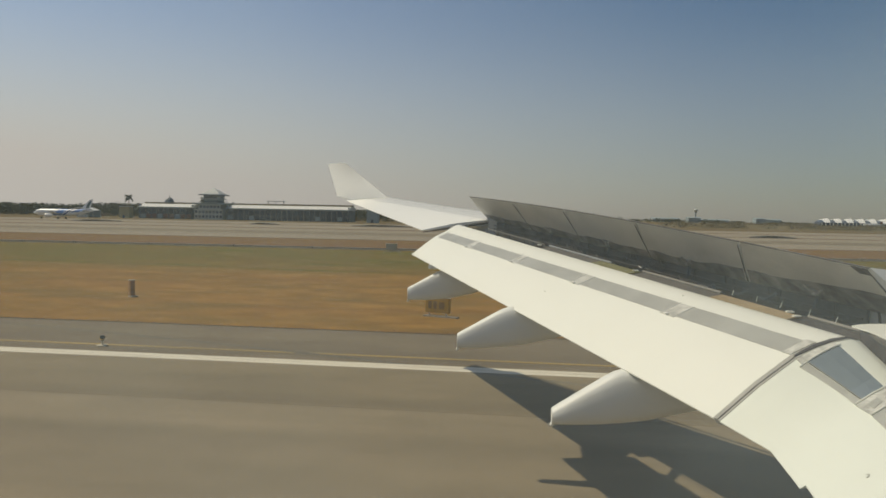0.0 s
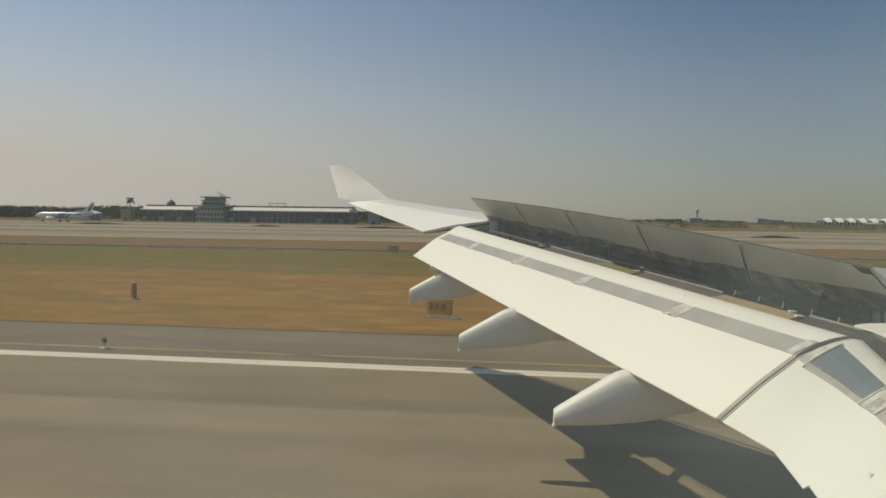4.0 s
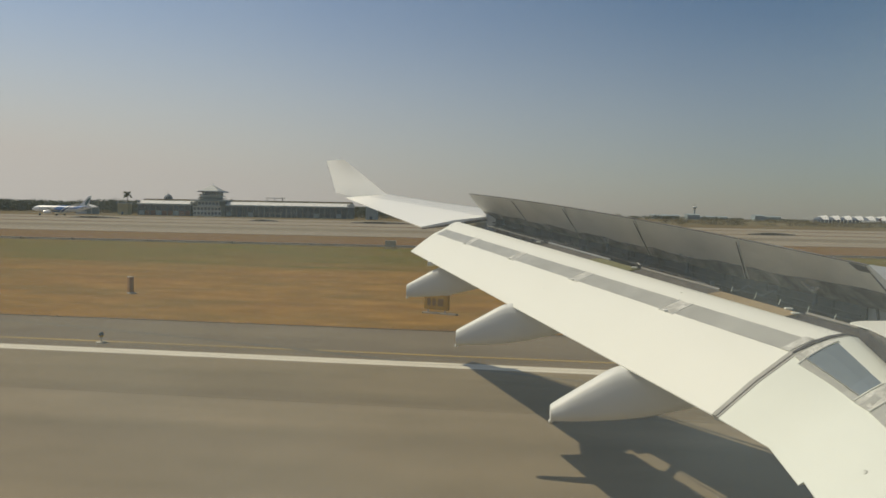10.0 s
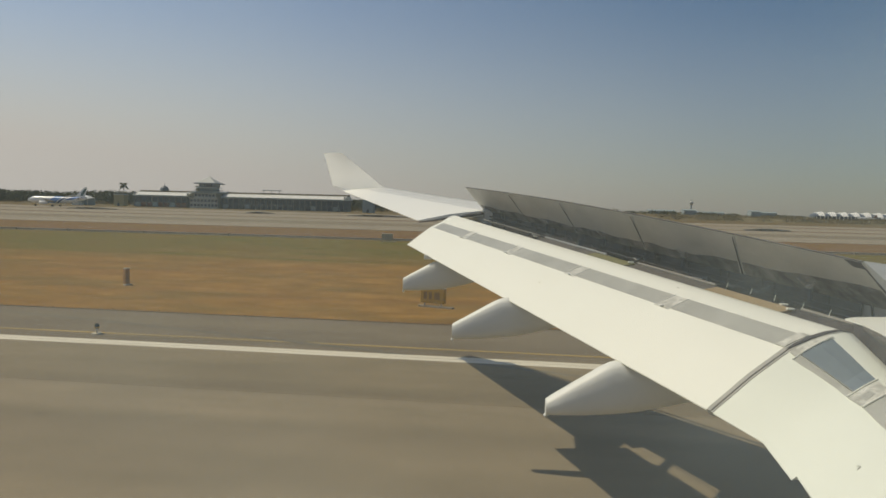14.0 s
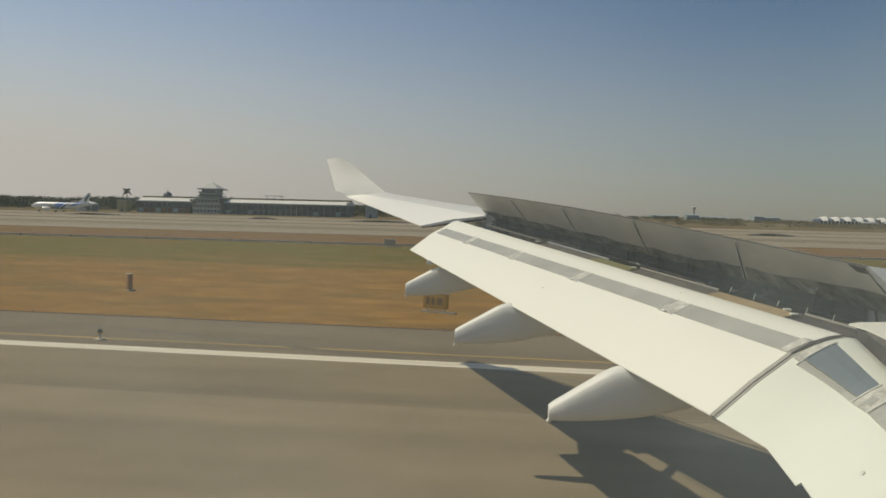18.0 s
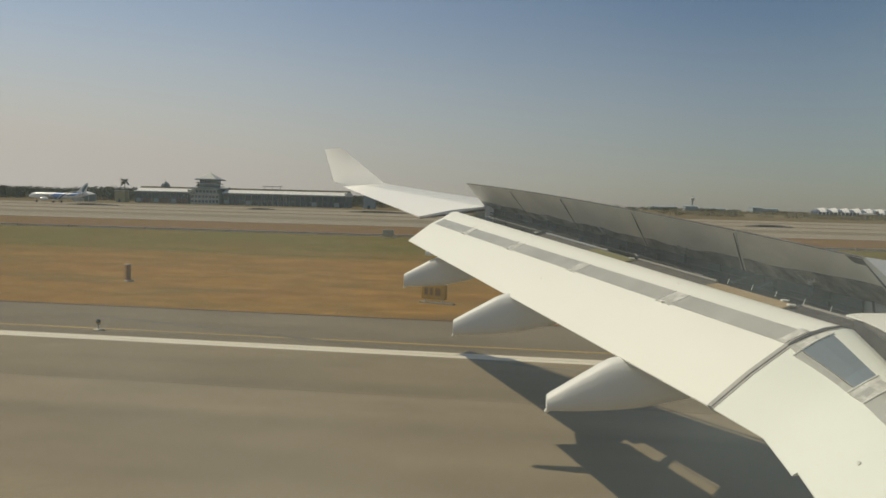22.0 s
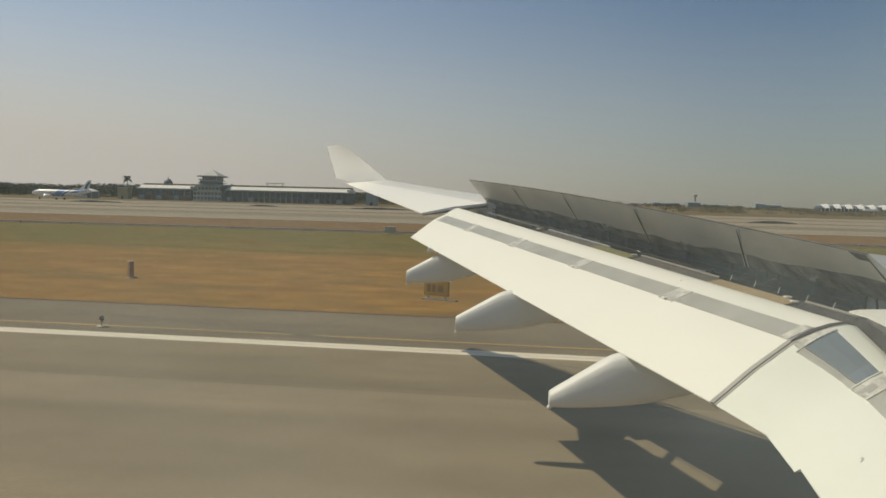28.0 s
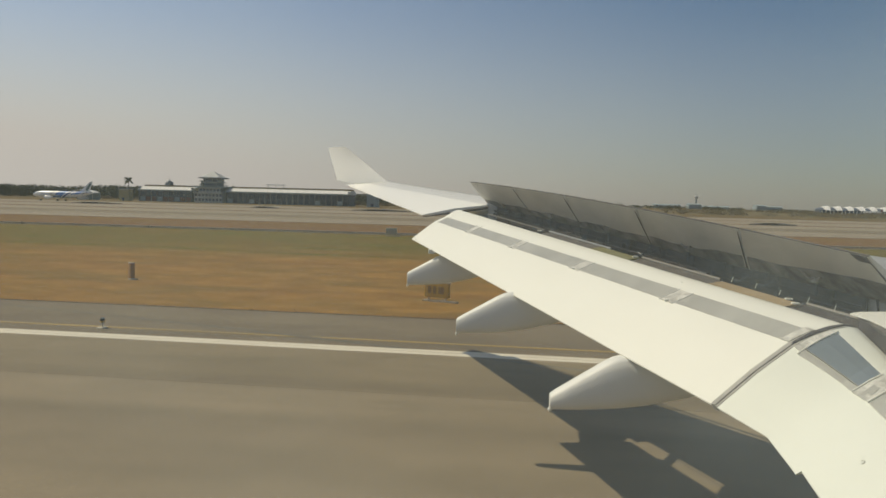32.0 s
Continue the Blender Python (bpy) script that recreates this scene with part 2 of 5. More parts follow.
M_OUTER = material("pale_grey_wing_paint", (0.74, 0.735, 0.70), (0.67, 0.665, 0.635), 0.42, scale=1.2, fine=9, amount=0.8)
M_STRIP = material("dull_grey_strip", (0.47, 0.465, 0.42), (0.36, 0.355, 0.32), 0.35, scale=1.5, fine=10, amount=0.9)
M_BRACKET = material("worn_grey_bracket", (0.70, 0.69, 0.63), (0.40, 0.39, 0.35), 0.4, scale=6, fine=24, amount=1.2)
# base colour lightened and blued for the sky mirrored in the panel
M_BLUEPANEL = material("sky_tinted_panel", (0.34, 0.395, 0.41), (0.275, 0.325, 0.34), 0.22, metal=0.5, scale=1.2, fine=10, amount=0.8)
M_SPOILER = material("grey_spoiler_underside", (0.54, 0.53, 0.485), (0.43, 0.42, 0.385), 0.5, scale=1.2, fine=7, amount=0.9)
# dark metal of seals and fittings; in hollows it also carries painted shade
M_DARK = material("dark_metal_and_cavity_shade", (0.090, 0.080, 0.080), (0.050, 0.044, 0.046), 0.6, scale=2.5, fine=14, amount=0.9)
M_SEALDARK = material("grey_panel_seal", (0.26, 0.255, 0.23), (0.18, 0.175, 0.16), 0.6, scale=3, fine=16)
M_FITTING = material("dull_grey_fitting", (0.36, 0.35, 0.32), (0.22, 0.21, 0.195), 0.55, scale=6, fine=24, amount=1.2)
M_BAND = material("mottled_dark_band", (0.27, 0.255, 0.24), (0.05, 0.043, 0.05), 0.55, scale=2.6, fine=11, amount=0.8)
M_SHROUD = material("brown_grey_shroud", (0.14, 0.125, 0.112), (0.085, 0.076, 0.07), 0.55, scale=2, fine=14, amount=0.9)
M_METAL = material("bare_light_metal", (0.55, 0.54, 0.50), (0.38, 0.37, 0.35), 0.35, metal=0.6, scale=4, fine=30)
M_SEAL = material("grey_rubber_seal", (0.42, 0.41, 0.37), (0.30, 0.29, 0.26), 0.6, scale=4, fine=20)
M_FAIRING = material("pale_grey_fairing_paint", (0.78, 0.785, 0.745), (0.71, 0.715, 0.68), 0.45, scale=1.4, fine=9, amount=0.8, spec=0.35)
M_FUSE = material("white_fuselage_paint", (0.78, 0.77, 0.73), (0.72, 0.71, 0.68), 0.35, scale=0.5, fine=6)
M_TYRE = material("black_tyre_rubber", (0.025, 0.025, 0.025), (0.04, 0.04, 0.038), 0.85, scale=5, fine=30)
M_LEAF = material("far_foliage", (0.118, 0.120, 0.080), (0.090, 0.094, 0.060), 0.9, scale=0.15, fine=1.2, amount=1.2, spec=0.1)
M_REED = material("dry_reeds", (0.22, 0.17, 0.10), (0.14, 0.12, 0.066), 0.95, scale=0.05, stretch=(0.4, 1, 1), fine=0.8, amount=1.2, spec=0.1)
M_HOSE = material("dark_blue_grey_hose", (0.10, 0.115, 0.14), (0.06, 0.07, 0.09), 0.45, scale=4, fine=20)
M_BARK = material("tree_bark", (0.12, 0.09, 0.06), (0.07, 0.055, 0.04), 0.95)


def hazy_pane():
    """Clear acrylic with smudges and an added, scattering haze veil that lifts the darks."""
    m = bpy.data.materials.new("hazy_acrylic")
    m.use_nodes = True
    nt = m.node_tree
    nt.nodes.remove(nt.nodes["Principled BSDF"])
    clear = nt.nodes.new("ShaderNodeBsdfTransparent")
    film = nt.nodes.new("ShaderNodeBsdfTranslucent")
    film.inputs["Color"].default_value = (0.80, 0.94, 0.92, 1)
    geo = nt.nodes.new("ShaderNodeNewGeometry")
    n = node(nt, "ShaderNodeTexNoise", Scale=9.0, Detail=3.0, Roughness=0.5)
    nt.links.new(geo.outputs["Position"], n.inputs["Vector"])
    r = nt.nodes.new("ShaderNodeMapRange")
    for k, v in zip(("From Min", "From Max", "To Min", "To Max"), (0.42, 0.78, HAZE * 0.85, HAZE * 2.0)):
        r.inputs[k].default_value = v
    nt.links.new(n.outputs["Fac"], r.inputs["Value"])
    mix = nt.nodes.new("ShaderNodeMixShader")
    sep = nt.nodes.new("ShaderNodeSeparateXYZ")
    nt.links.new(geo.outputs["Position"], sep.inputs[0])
    # the veil thins to the left, which keeps that side darker
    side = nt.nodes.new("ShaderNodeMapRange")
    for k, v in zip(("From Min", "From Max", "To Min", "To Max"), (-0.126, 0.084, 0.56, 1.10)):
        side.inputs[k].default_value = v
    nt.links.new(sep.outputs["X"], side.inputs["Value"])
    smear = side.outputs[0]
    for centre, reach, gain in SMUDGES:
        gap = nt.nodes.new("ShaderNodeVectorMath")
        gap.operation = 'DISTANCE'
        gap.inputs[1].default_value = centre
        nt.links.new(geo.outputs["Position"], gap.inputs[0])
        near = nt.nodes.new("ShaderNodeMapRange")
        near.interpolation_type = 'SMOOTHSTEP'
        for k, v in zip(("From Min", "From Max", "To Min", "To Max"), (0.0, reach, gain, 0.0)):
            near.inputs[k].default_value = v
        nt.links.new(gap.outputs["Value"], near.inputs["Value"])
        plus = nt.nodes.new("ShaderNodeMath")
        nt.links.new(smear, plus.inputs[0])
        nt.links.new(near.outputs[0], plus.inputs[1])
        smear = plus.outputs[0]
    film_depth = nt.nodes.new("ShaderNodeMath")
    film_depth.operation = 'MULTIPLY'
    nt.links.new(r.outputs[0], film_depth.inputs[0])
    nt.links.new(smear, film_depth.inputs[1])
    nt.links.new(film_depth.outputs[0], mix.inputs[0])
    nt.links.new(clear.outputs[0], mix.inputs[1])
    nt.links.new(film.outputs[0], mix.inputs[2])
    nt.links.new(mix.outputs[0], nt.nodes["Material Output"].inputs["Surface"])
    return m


# strength of the added veil
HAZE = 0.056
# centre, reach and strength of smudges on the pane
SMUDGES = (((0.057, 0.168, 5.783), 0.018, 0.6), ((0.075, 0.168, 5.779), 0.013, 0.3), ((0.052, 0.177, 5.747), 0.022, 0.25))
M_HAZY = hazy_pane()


# ---- mesh helpers ----
def V(*a):
    return Vector(a)


def finish(bm, name, mat, smooth=False):
    bmesh.ops.recalc_face_normals(bm, faces=bm.faces)
    me = bpy.data.meshes.new(name)
    bm.to_mesh(me)
    bm.free()
    me.materials.append(mat)
    if smooth:
        for p in me.polygons:
            p.use_smooth = True
        me.set_sharp_from_angle(angle=radians(38))
    return me


def part(name, bm, mat, parent, label="", smooth=False):
    ob = new(name, finish(bm, name, mat, smooth))
    ob.parent = parent
    if parent is not None:
        ob.matrix_parent_inverse = parent.matrix_world.inverted() if parent.type != 'EMPTY' else Matrix.Translation(-parent.location)
    if label:
        ob["label"] = label
    return ob


def thing(name, base, label, category, group="", kind=""):
    ob = new(name)
    ob.location = base
    ob.empty_display_size = 0.3
    return tagged(ob, label, category, group, kind)


def box(bm, c, s, rz=0.0, bevel=0.0):
    r = bmesh.ops.create_cube(bm, size=1.0, matrix=Matrix.Translation(c) @ Matrix.Rotation(rz, 4, 'Z') @ Matrix.Diagonal((*s, 1)))
    if bevel:
        es = list({e for v in r["verts"] for e in v.link_edges})
        bmesh.ops.bevel(bm, geom=es, offset=bevel, segments=2, affect='EDGES', profile=0.6)
    return bm


def boxes(*specs, bevel=0.0):
    bm = bmesh.new()
    for c, s in specs:
        box(bm, c, s, bevel=bevel)
    return bm


def loft(rings, caps=True, closed=True, bm=None):
    bm = bm or bmesh.new()
    vs = [[bm.verts.new(p) for p in ring] for ring in rings]
    n = len(vs[0])
    for a, b in zip(vs, vs[1:]):
        for i in range(n if closed else n - 1):
            j = (i + 1) % n
            bm.faces.new((a[i], a[j], b[j], b[i]))
    if caps and closed:
        bm.faces.new(vs[0])
        bm.faces.new(vs[-1])
    return bm


def tube(pts, r, n=8, bm=None):
    """A rod through the points, of one radius or one for each point."""
    bm = bm or bmesh.new()
    pts = [Vector(p) for p in pts]
    rs = r if isinstance(r, (list, tuple)) else [r] * len(pts)
    rings = []
    for i, p in enumerate(pts):
        d = (pts[min(i + 1, len(pts) - 1)] - pts[max(i - 1, 0)]).normalized()
        u = d.orthogonal().normalized()
        w = d.cross(u)
        rings.append([p + (u * math.cos(a) + w * math.sin(a)) * rs[i] for a in [2 * math.pi * k / n for k in range(n)]])
    return loft(rings, bm=bm)


def slab(x0, x1, y0, y1, z0, z1):
    return boxes((((x0 + x1) / 2, (y0 + y1) / 2, (z0 + z1) / 2), (x1 - x0, y1 - y0, z1 - z0)))


def structure(name, bm, mat, label, category):
    return tagged(part(name, bm, mat, None), label, category, kind="structure")


def lerp(a, b, t):
    return a + (b - a) * t


# ---- ground ----
bm = bmesh.new()
for x0, x1 in ((-4400, 4400),):
    bm.faces.new([bm.verts.new(p) for p in ((x0, -1500, -0.03), (x1, -1500, -0.03), (x1, 4600, -0.03), (x0, 4600, -0.03))])
structure("ground", bm, M_GROUND, "flat airfield of dry golden grass and bare red earth", "ground")
HEAD = radians(-1.7)
RUN0, RUN1 = -33.4, 27.2
EDGE = 34.3


def lane(x0, x1, y0, y1, z0, z1):
    """A long flat strip that follows the runway's heading."""
    bm = slab(x0, x1, y0, y1, z0, z1)
    bmesh.ops.rotate(bm, verts=bm.verts, cent=(0, 0, 0), matrix=Matrix.Rotation(HEAD, 3, 'Z'))
    return bm


def beside(x, y):
    """A place along and across the runway, turned to its heading."""
    return x * math.cos(HEAD) - y * math.sin(HEAD), x * math.sin(HEAD) + y * math.cos(HEAD)


structure("runway", lane(-2200, 2200, RUN0, RUN1, -0.3, 0.0), M_RUNWAY, "grey-brown asphalt runway with faint rubber streaks", "runway")
structure("runway_outer_lane", lane(-2200, 2200, 20.6, 25.9, -0.05, 0.004), M_LANE, "slightly darker asphalt lane along the runway's edge", "runway")
structure("runway_shoulder", lane(-2200, 2200, RUN1, EDGE, -0.3, -0.004), M_SHOULDER, "weathered asphalt shoulder between runway and grass", "shoulder")
edge_line = lane(-2200, 2200, 26.17, 26.59, -0.05, 0.005)
for v in lane(-2200, 2200, 26.61, 27.02, -0.05, 0.005).faces:
    edge_line.faces.new([edge_line.verts.new(q.co) for q in v.verts])
structure("runway_edge_line", edge_line, M_WHITE_LINE, "worn white painted runway edge line", "road marking")
structure("shoulder_line", lane(-2200, 2200, 28.3, 28.55, -0.05, 0.002), M_YELLOW_LINE, "thin faded yellow line on the shoulder", "road marking")
M_RUBBER = asphalt_material("rubber_streaked_asphalt", (0.165, 0.151, 0.117), (0.135, 0.123, 0.098))


def tyre_mark(pts, w):
    """A worn dark rubber streak lying on the asphalt along a smooth line."""
    L = [V(*p, 0.0045) for p in pts]
    rows = []
    for i, p in enumerate(L):
        d = (L[min(i + 1, len(L) - 1)] - L[max(i - 1, 0)]).normalized()
        side = V(-d.y, d.x, 0) * w * (0.6 + 0.4 * math.sin(math.pi * i / (len(L) - 1)))
        rows.append((p - side, p + side))
    bm = bmesh.new()
    vs = [[bm.verts.new(q) for q in r] for r in rows]
    for a, b in zip(vs, vs[1:]):
        bm.faces.new((a[0], b[0], b[1], a[1]))
    return structure("tyre_mark", bm, M_RUBBER, "faint dark tyre streak on the asphalt", "tyre mark")


tyre_mark([(-30 + 2.4 * a, 34.6 - 0.55 * a - 0.012 * a * a) for a in range(0, 15)], 0.16)


def ribbon(pts, w, z):
    """A flat strip of one width along a smooth curve."""
    L = [V(*p, z) for p in pts]
    bm = bmesh.new()
    rows = []
    for i, p in enumerate(L):
        d = (L[min(i + 1, len(L) - 1)] - L[max(i - 1, 0)]).normalized()
        rows.append([bm.verts.new(p + V(-d.y, d.x, 0) * q) for q in (-w / 2, w / 2)])
    for a, b in zip(rows, rows[1:]):
        bm.faces.new((a[0], b[0], b[1], a[1]))
    return bm


def guide_line(pts, w):
    """A painted yellow guide line along a smooth curve."""
    return structure("exit_guide_line", ribbon(pts, w, 0.0075), M_YELLOW_FRESH, "yellow painted guide line curving off the runway", "road marking")


M_REDBAR = material("faded_red_marking", (0.42, 0.16, 0.12), (0.34, 0.17, 0.12), 0.8, scale=0.6, fine=12, amount=0.8)
M_YELLOW_FRESH = material("yellow_marking_paint", (0.62, 0.38, 0.05), (0.45, 0.28, 0.06), 0.75, scale=0.6, fine=12, amount=0.8)
def exit_curve(x, first, last, off=0.0):
    """The line by which an exit leaves the runway, from one station to another."""
    return [(x + 6 * i, -2.0 + off + 0.055 * i * i) for i in range(first, last)]


guide_line(exit_curve(70, 0, 55), 0.35)
for off in (0.0, 0.55):
    guide_line(exit_curve(330, 0, 55, off), 0.2)
for x in (70, 330):
    structure("runway_exit", ribbon(exit_curve(x, 22, 56), 25.0, -0.006), M_SHOULDER, "grey-brown asphalt exit curving off the runway", "taxiway")
    for off in (-11.0, 11.0):
        structure("exit_edge_line", ribbon(exit_curve(x, 27, 55, off), 0.25, 0.003), M_YELLOW_LINE, "faded yellow line along an exit's edge", "road marking")
for x, w in ((52, 11), (66, 7), (300, 14)):
    structure("repair_patch", lane(x, x + w, 29.2, 32.6, -0.05, 0.0015), M_TAXI, "pale rectangular repair patch in the shoulder asphalt", "paving patch")
for i in range(8):
    structure("warning_bar", slab(150 + 7 * i, 155 + 7 * i, 176, 177.2, 0.0, 0.038), M_WHITE_LINE if i % 2 else M_REDBAR, "worn painted warning bar on the taxiway", "road marking")
for x, y0, bend in ((40, 8, 0.020), (44, 10, 0.022), (52, 4, -0.012)):
    tyre_mark([(x + 3 * a, y0 + bend * a * a) for a in range(0, 22)], 0.14)
for y in (11.5, 14.0):
    structure("dark_runway_bar", slab(96, 112, y, y + 1.0, -0.05, 0.0075), M_RUBBER, "dark painted-out bar on the runway", "road marking")
structure("parallel_taxiway", slab(-3000, 3000, 162, 262, -0.3, 0.03), M_TAXI, "pale concrete parallel taxiway beyond the grass", "taxiway")
structure("taxiway_asphalt_lane", slab(-3000, 3000, 196, 226, -0.2, 0.036), M_LANE, "darker grey asphalt lane along the taxiway", "taxiway")
structure("middle_taxiway", slab(-3000, 3000, 274, 338, -0.3, 0.03), M_TAXI, "pale concrete lane between strips of bare earth", "taxiway")
structure("far_taxiway", slab(-3000, 3000, 354, 430, -0.3, 0.03), M_TAXI, "pale far taxiway in front of the trees", "taxiway")

# ---- the airliner whose wing is seen from its cabin window ----
airliner = thing("airliner", (6.0, -2.95, 0.0), "cream-white airliner with flaps down and spoilers raised, standing on the runway", "airplane")

# flap trailing edge: outer end, inner end; the sections stand square to it
TE_O, TE_I = V(-2.449, 18.0, 4.812), V(2.022, 7.0, 3.897)
ALONG = (TE_I - TE_O).normalized()
FWD = V(0.926, 0.376, 0.0)
PROF_O = ((0, 0), (0.30, 0.235), (0.608, 0.457), (0.88, 0.585), (1.06, 0.700), (1.17, 0.756), (1.26, 0.772), (1.30, 0.72),
          (1.28, 0.62), (1.15, 0.49), (0.9, 0.33), (0.4, 0.13), (0, -0.010))
PROF_I = ((0, 0), (0.45, 0.315), (0.89, 0.573), (1.16, 0.672), (1.38, 0.722), (1.54, 0.738), (1.66, 0.72), (1.73, 0.66),
          (1.71, 0.56), (1.55, 0.43), (1.0, 0.25), (0.45, 0.08), (0, -0.010))


def flap_at(t, c=None, k=None, lift=0.0):
    """A point of the outboard flap: t from its outer end (0) to its inner end (1), k a place in the profile, or c and z given."""
    base = lerp(TE_O, TE_I, t)
    i = int(min(k, len(PROF_O) - 2))
    f = k - i
    po = lerp(Vector(PROF_O[i]), Vector(PROF_O[i + 1]), f)
    pi = lerp(Vector(PROF_I[i]), Vector(PROF_I[i + 1]), f)
    p = lerp(po, pi, t)
    return base + FWD * p[0] + V(0, 0, p[1] + lift)


def skin_patch(rows, lift, thick, up=V(-0.45, -0.18, 0.87)):
    """A thin plate over a grid of points, raised by lift."""
    bm = bmesh.new()
    top = [[bm.verts.new(p + up * lift) for p in r] for r in rows]
    bot = [[bm.verts.new(p + up * (lift - thick)) for p in r] for r in rows]
    n, w = len(rows), len(rows[0])
    for g, flip in ((top, False), (bot, True)):
        for i in range(n - 1):
            for j in range(w - 1):
                q = (g[i][j], g[i][j + 1], g[i + 1][j + 1], g[i + 1][j])
                bm.faces.new(q[::-1] if flip else q)
    rim = [(i, 0) for i in range(n)] + [(n - 1, j) for j in range(1, w)] + [(i, w - 1) for i in range(n - 2, -1, -1)] + [(0, j) for j in range(w - 2, 0, -1)]
    for (a, b), (c, d) in zip(rim, rim[1:] + rim[:1]):
        bm.faces.new((top[a][b], top[c][d], bot[c][d], bot[a][b]))
    return bm


T_STEPS = [i / 24 for i in range(25)]
flap = part("outboard_flap", loft([[flap_at(t, k=k) for k in range(len(PROF_O))] for t in T_STEPS]), M_WING, airliner,
            "cream-white lowered outboard flap", smooth=True)

# dull grey strip, cut by hinge brackets
BRACKETS = (0.203, 0.415, 0.625, 0.83)
ends = (0.008,) + BRACKETS + (1.012,)
for a, b in zip(ends, ends[1:]):
    a, b = a + 0.010, b - 0.010
    ts = [lerp(a, b, i / 6) for i in range(7)]
    part("strip_panel", skin_patch([[flap_at(t, k=k) for k in (2.04, 2.35, 2.7, 3.0 + 0.12 * t)] for t in ts], 0.004, 0.012), M_STRIP, flap,
         "dull grey strip panel set in the flap")
for t in BRACKETS:
    rows = [[flap_at(t + d, k=k) for k in (1.97, 2.3, 2.7, 3.08)] for d in (-0.0105, 0.0105)]
    br = part("bracket_plate", skin_patch(rows, 0.006, 0.02), M_BRACKET, flap, "worn grey bracket plate with pale edges")
    for d in (-0.0115, 0.0115):
        part("bracket_rib", tube([flap_at(t + d, k=k, lift=0.006) for k in (1.95, 2.5, 3.1)], 0.007, 6), M_FAIRING, br)
    part("bracket_tab", boxes((flap_at(t - 0.002, k=2.0, lift=0.012), (0.05, 0.09, 0.016)), bevel=0.005), M_WINGLET, br, "bright worn tab")
# seam lines, drain caps and a small tick mark on the flap skin
for t, k in ((0.59, 1.2), (0.80, 4.0)):
    part("drain_cap", boxes((flap_at(t, k=k, lift=0.001), (0.04, 0.026, 0.012)), bevel=0.005), M_WING, flap)
part("trailing_edge_strip", skin_patch([[flap_at(t, k=k) for k in (0.0, 0.08)] for t in T_STEPS], 0.003, 0.006), M_WING, flap)

for a, b in ((0.37, 0.53), (0.635, 0.775), (0.925, 1.0)):
    ts = [lerp(a, b, i / 8) for i in range(9)]
    part("nose_lip", skin_patch([[flap_at(t, k=7.6), flap_at(t, k=7.6) + FWD * 0.14 + V(0, 0, 0.0), flap_at(t, k=7.6) + FWD * 0.30 + V(0, 0, -0.06)] for t in ts],
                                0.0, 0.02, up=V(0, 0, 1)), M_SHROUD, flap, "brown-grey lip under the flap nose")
M_OLIVE = material("olive_panel_tone", (0.20, 0.19, 0.085), (0.15, 0.14, 0.06), 0.6, scale=2, fine=14)
M_TAN = material("tan_panel_tone", (0.37, 0.275, 0.155), (0.27, 0.20, 0.115), 0.6, scale=2, fine=14)
# panels added in the gap, toned like the ground visible through it
for a, b, m, lab in ((0.535, 0.635, M_OLIVE, "olive panel behind the flap nose, standing for ground seen through a gap"), (0.797, 0.911, M_TAN, "tan panel behind the flap nose, standing for ground seen through a gap")):
    ts = [lerp(a, b, i / 5) for i in range(6)]
    part("gap_fill_panel", skin_patch([[flap_at(t, k=6.9) + FWD * 0.02, flap_at(t, k=6.9) + FWD * 0.34 + V(0, 0, 0.04)] for t in ts], 0.0, 0.02, up=V(0, 0, 1)), m, flap, lab)
# brown-grey strip behind the flap nose, edged by a rail
M_RAIL = material("dull_brown_grey_rail", (0.27, 0.25, 0.22), (0.19, 0.175, 0.155), 0.5, scale=4, fine=30)
# the innermost strip is dark: the gap's darkness is put into its colour
for a, b in ((0.36, 0.535), (0.635, 0.797), (0.911, 1.01)):
    ts = [lerp(a, b, i / 8) for i in range(9)]
    part("shroud_strip", skin_patch([[flap_at(t, k=6.9) + FWD * 0.02 + V(0, 0, -0.012), flap_at(t, k=6.9) + FWD * 0.20 + V(0, 0, 0.0), flap_at(t, k=6.9) + FWD * 0.36 + V(0, 0, 0.03)] for t in ts],
                                    0.0, 0.02, up=V(0, 0, 1)), M_DARK if a > 0.9 else M_SHROUD, flap, "brown-grey strip behind the flap nose")
for a, b, r, m, lab in ((0.08, 0.34, 0.012, M_RAIL, "dull grey rail"), (0.36, 0.555, 0.019, M_METAL, "pale bare metal rail"),
                        (0.635, 0.79, 0.022, M_RAIL, "dull brown-grey rail"), (0.915, 1.01, 0.022, M_RAIL, "dull brown-grey rail")):
    part("shroud_rail", tube([flap_at(lerp(a, b, i / 8), k=6.9) + FWD * 0.385 + V(0, 0, 0.045) for i in range(9)], r, 8), m, airliner, lab)
part("beige_edge_strip", skin_patch([[flap_at(t, k=6.9) + FWD * 0.02, flap_at(t, k=6.9) + FWD * 0.06 + V(0, 0, 0.01)] for t in (0.10, 0.18, 0.26, 0.31, 0.355)],
                                    0.0, 0.02, up=V(0, 0, 1)), M_TAN, flap, "narrow beige strip behind the flap nose")
for t, f in ((0.352, 0.20), (0.628, 0.30), (0.893, 0.37), (0.913, 0.24)):
    part("panel_end_block", boxes((flap_at(t, k=6.9) + FWD * f + V(0, 0, 0.05), (0.09, 0.06, 0.02)), bevel=0.008), M_WING, flap, "small white end block")

# hinge line of the spoilers and raised spoiler trailing edges
H_O, H_I = V(-0.52, 19.6, 5.767), V(4.371, 9.0, 4.80)
S_O, S_I = V(-1.059, 19.2, 6.335), V(3.993, 8.2, 5.311)
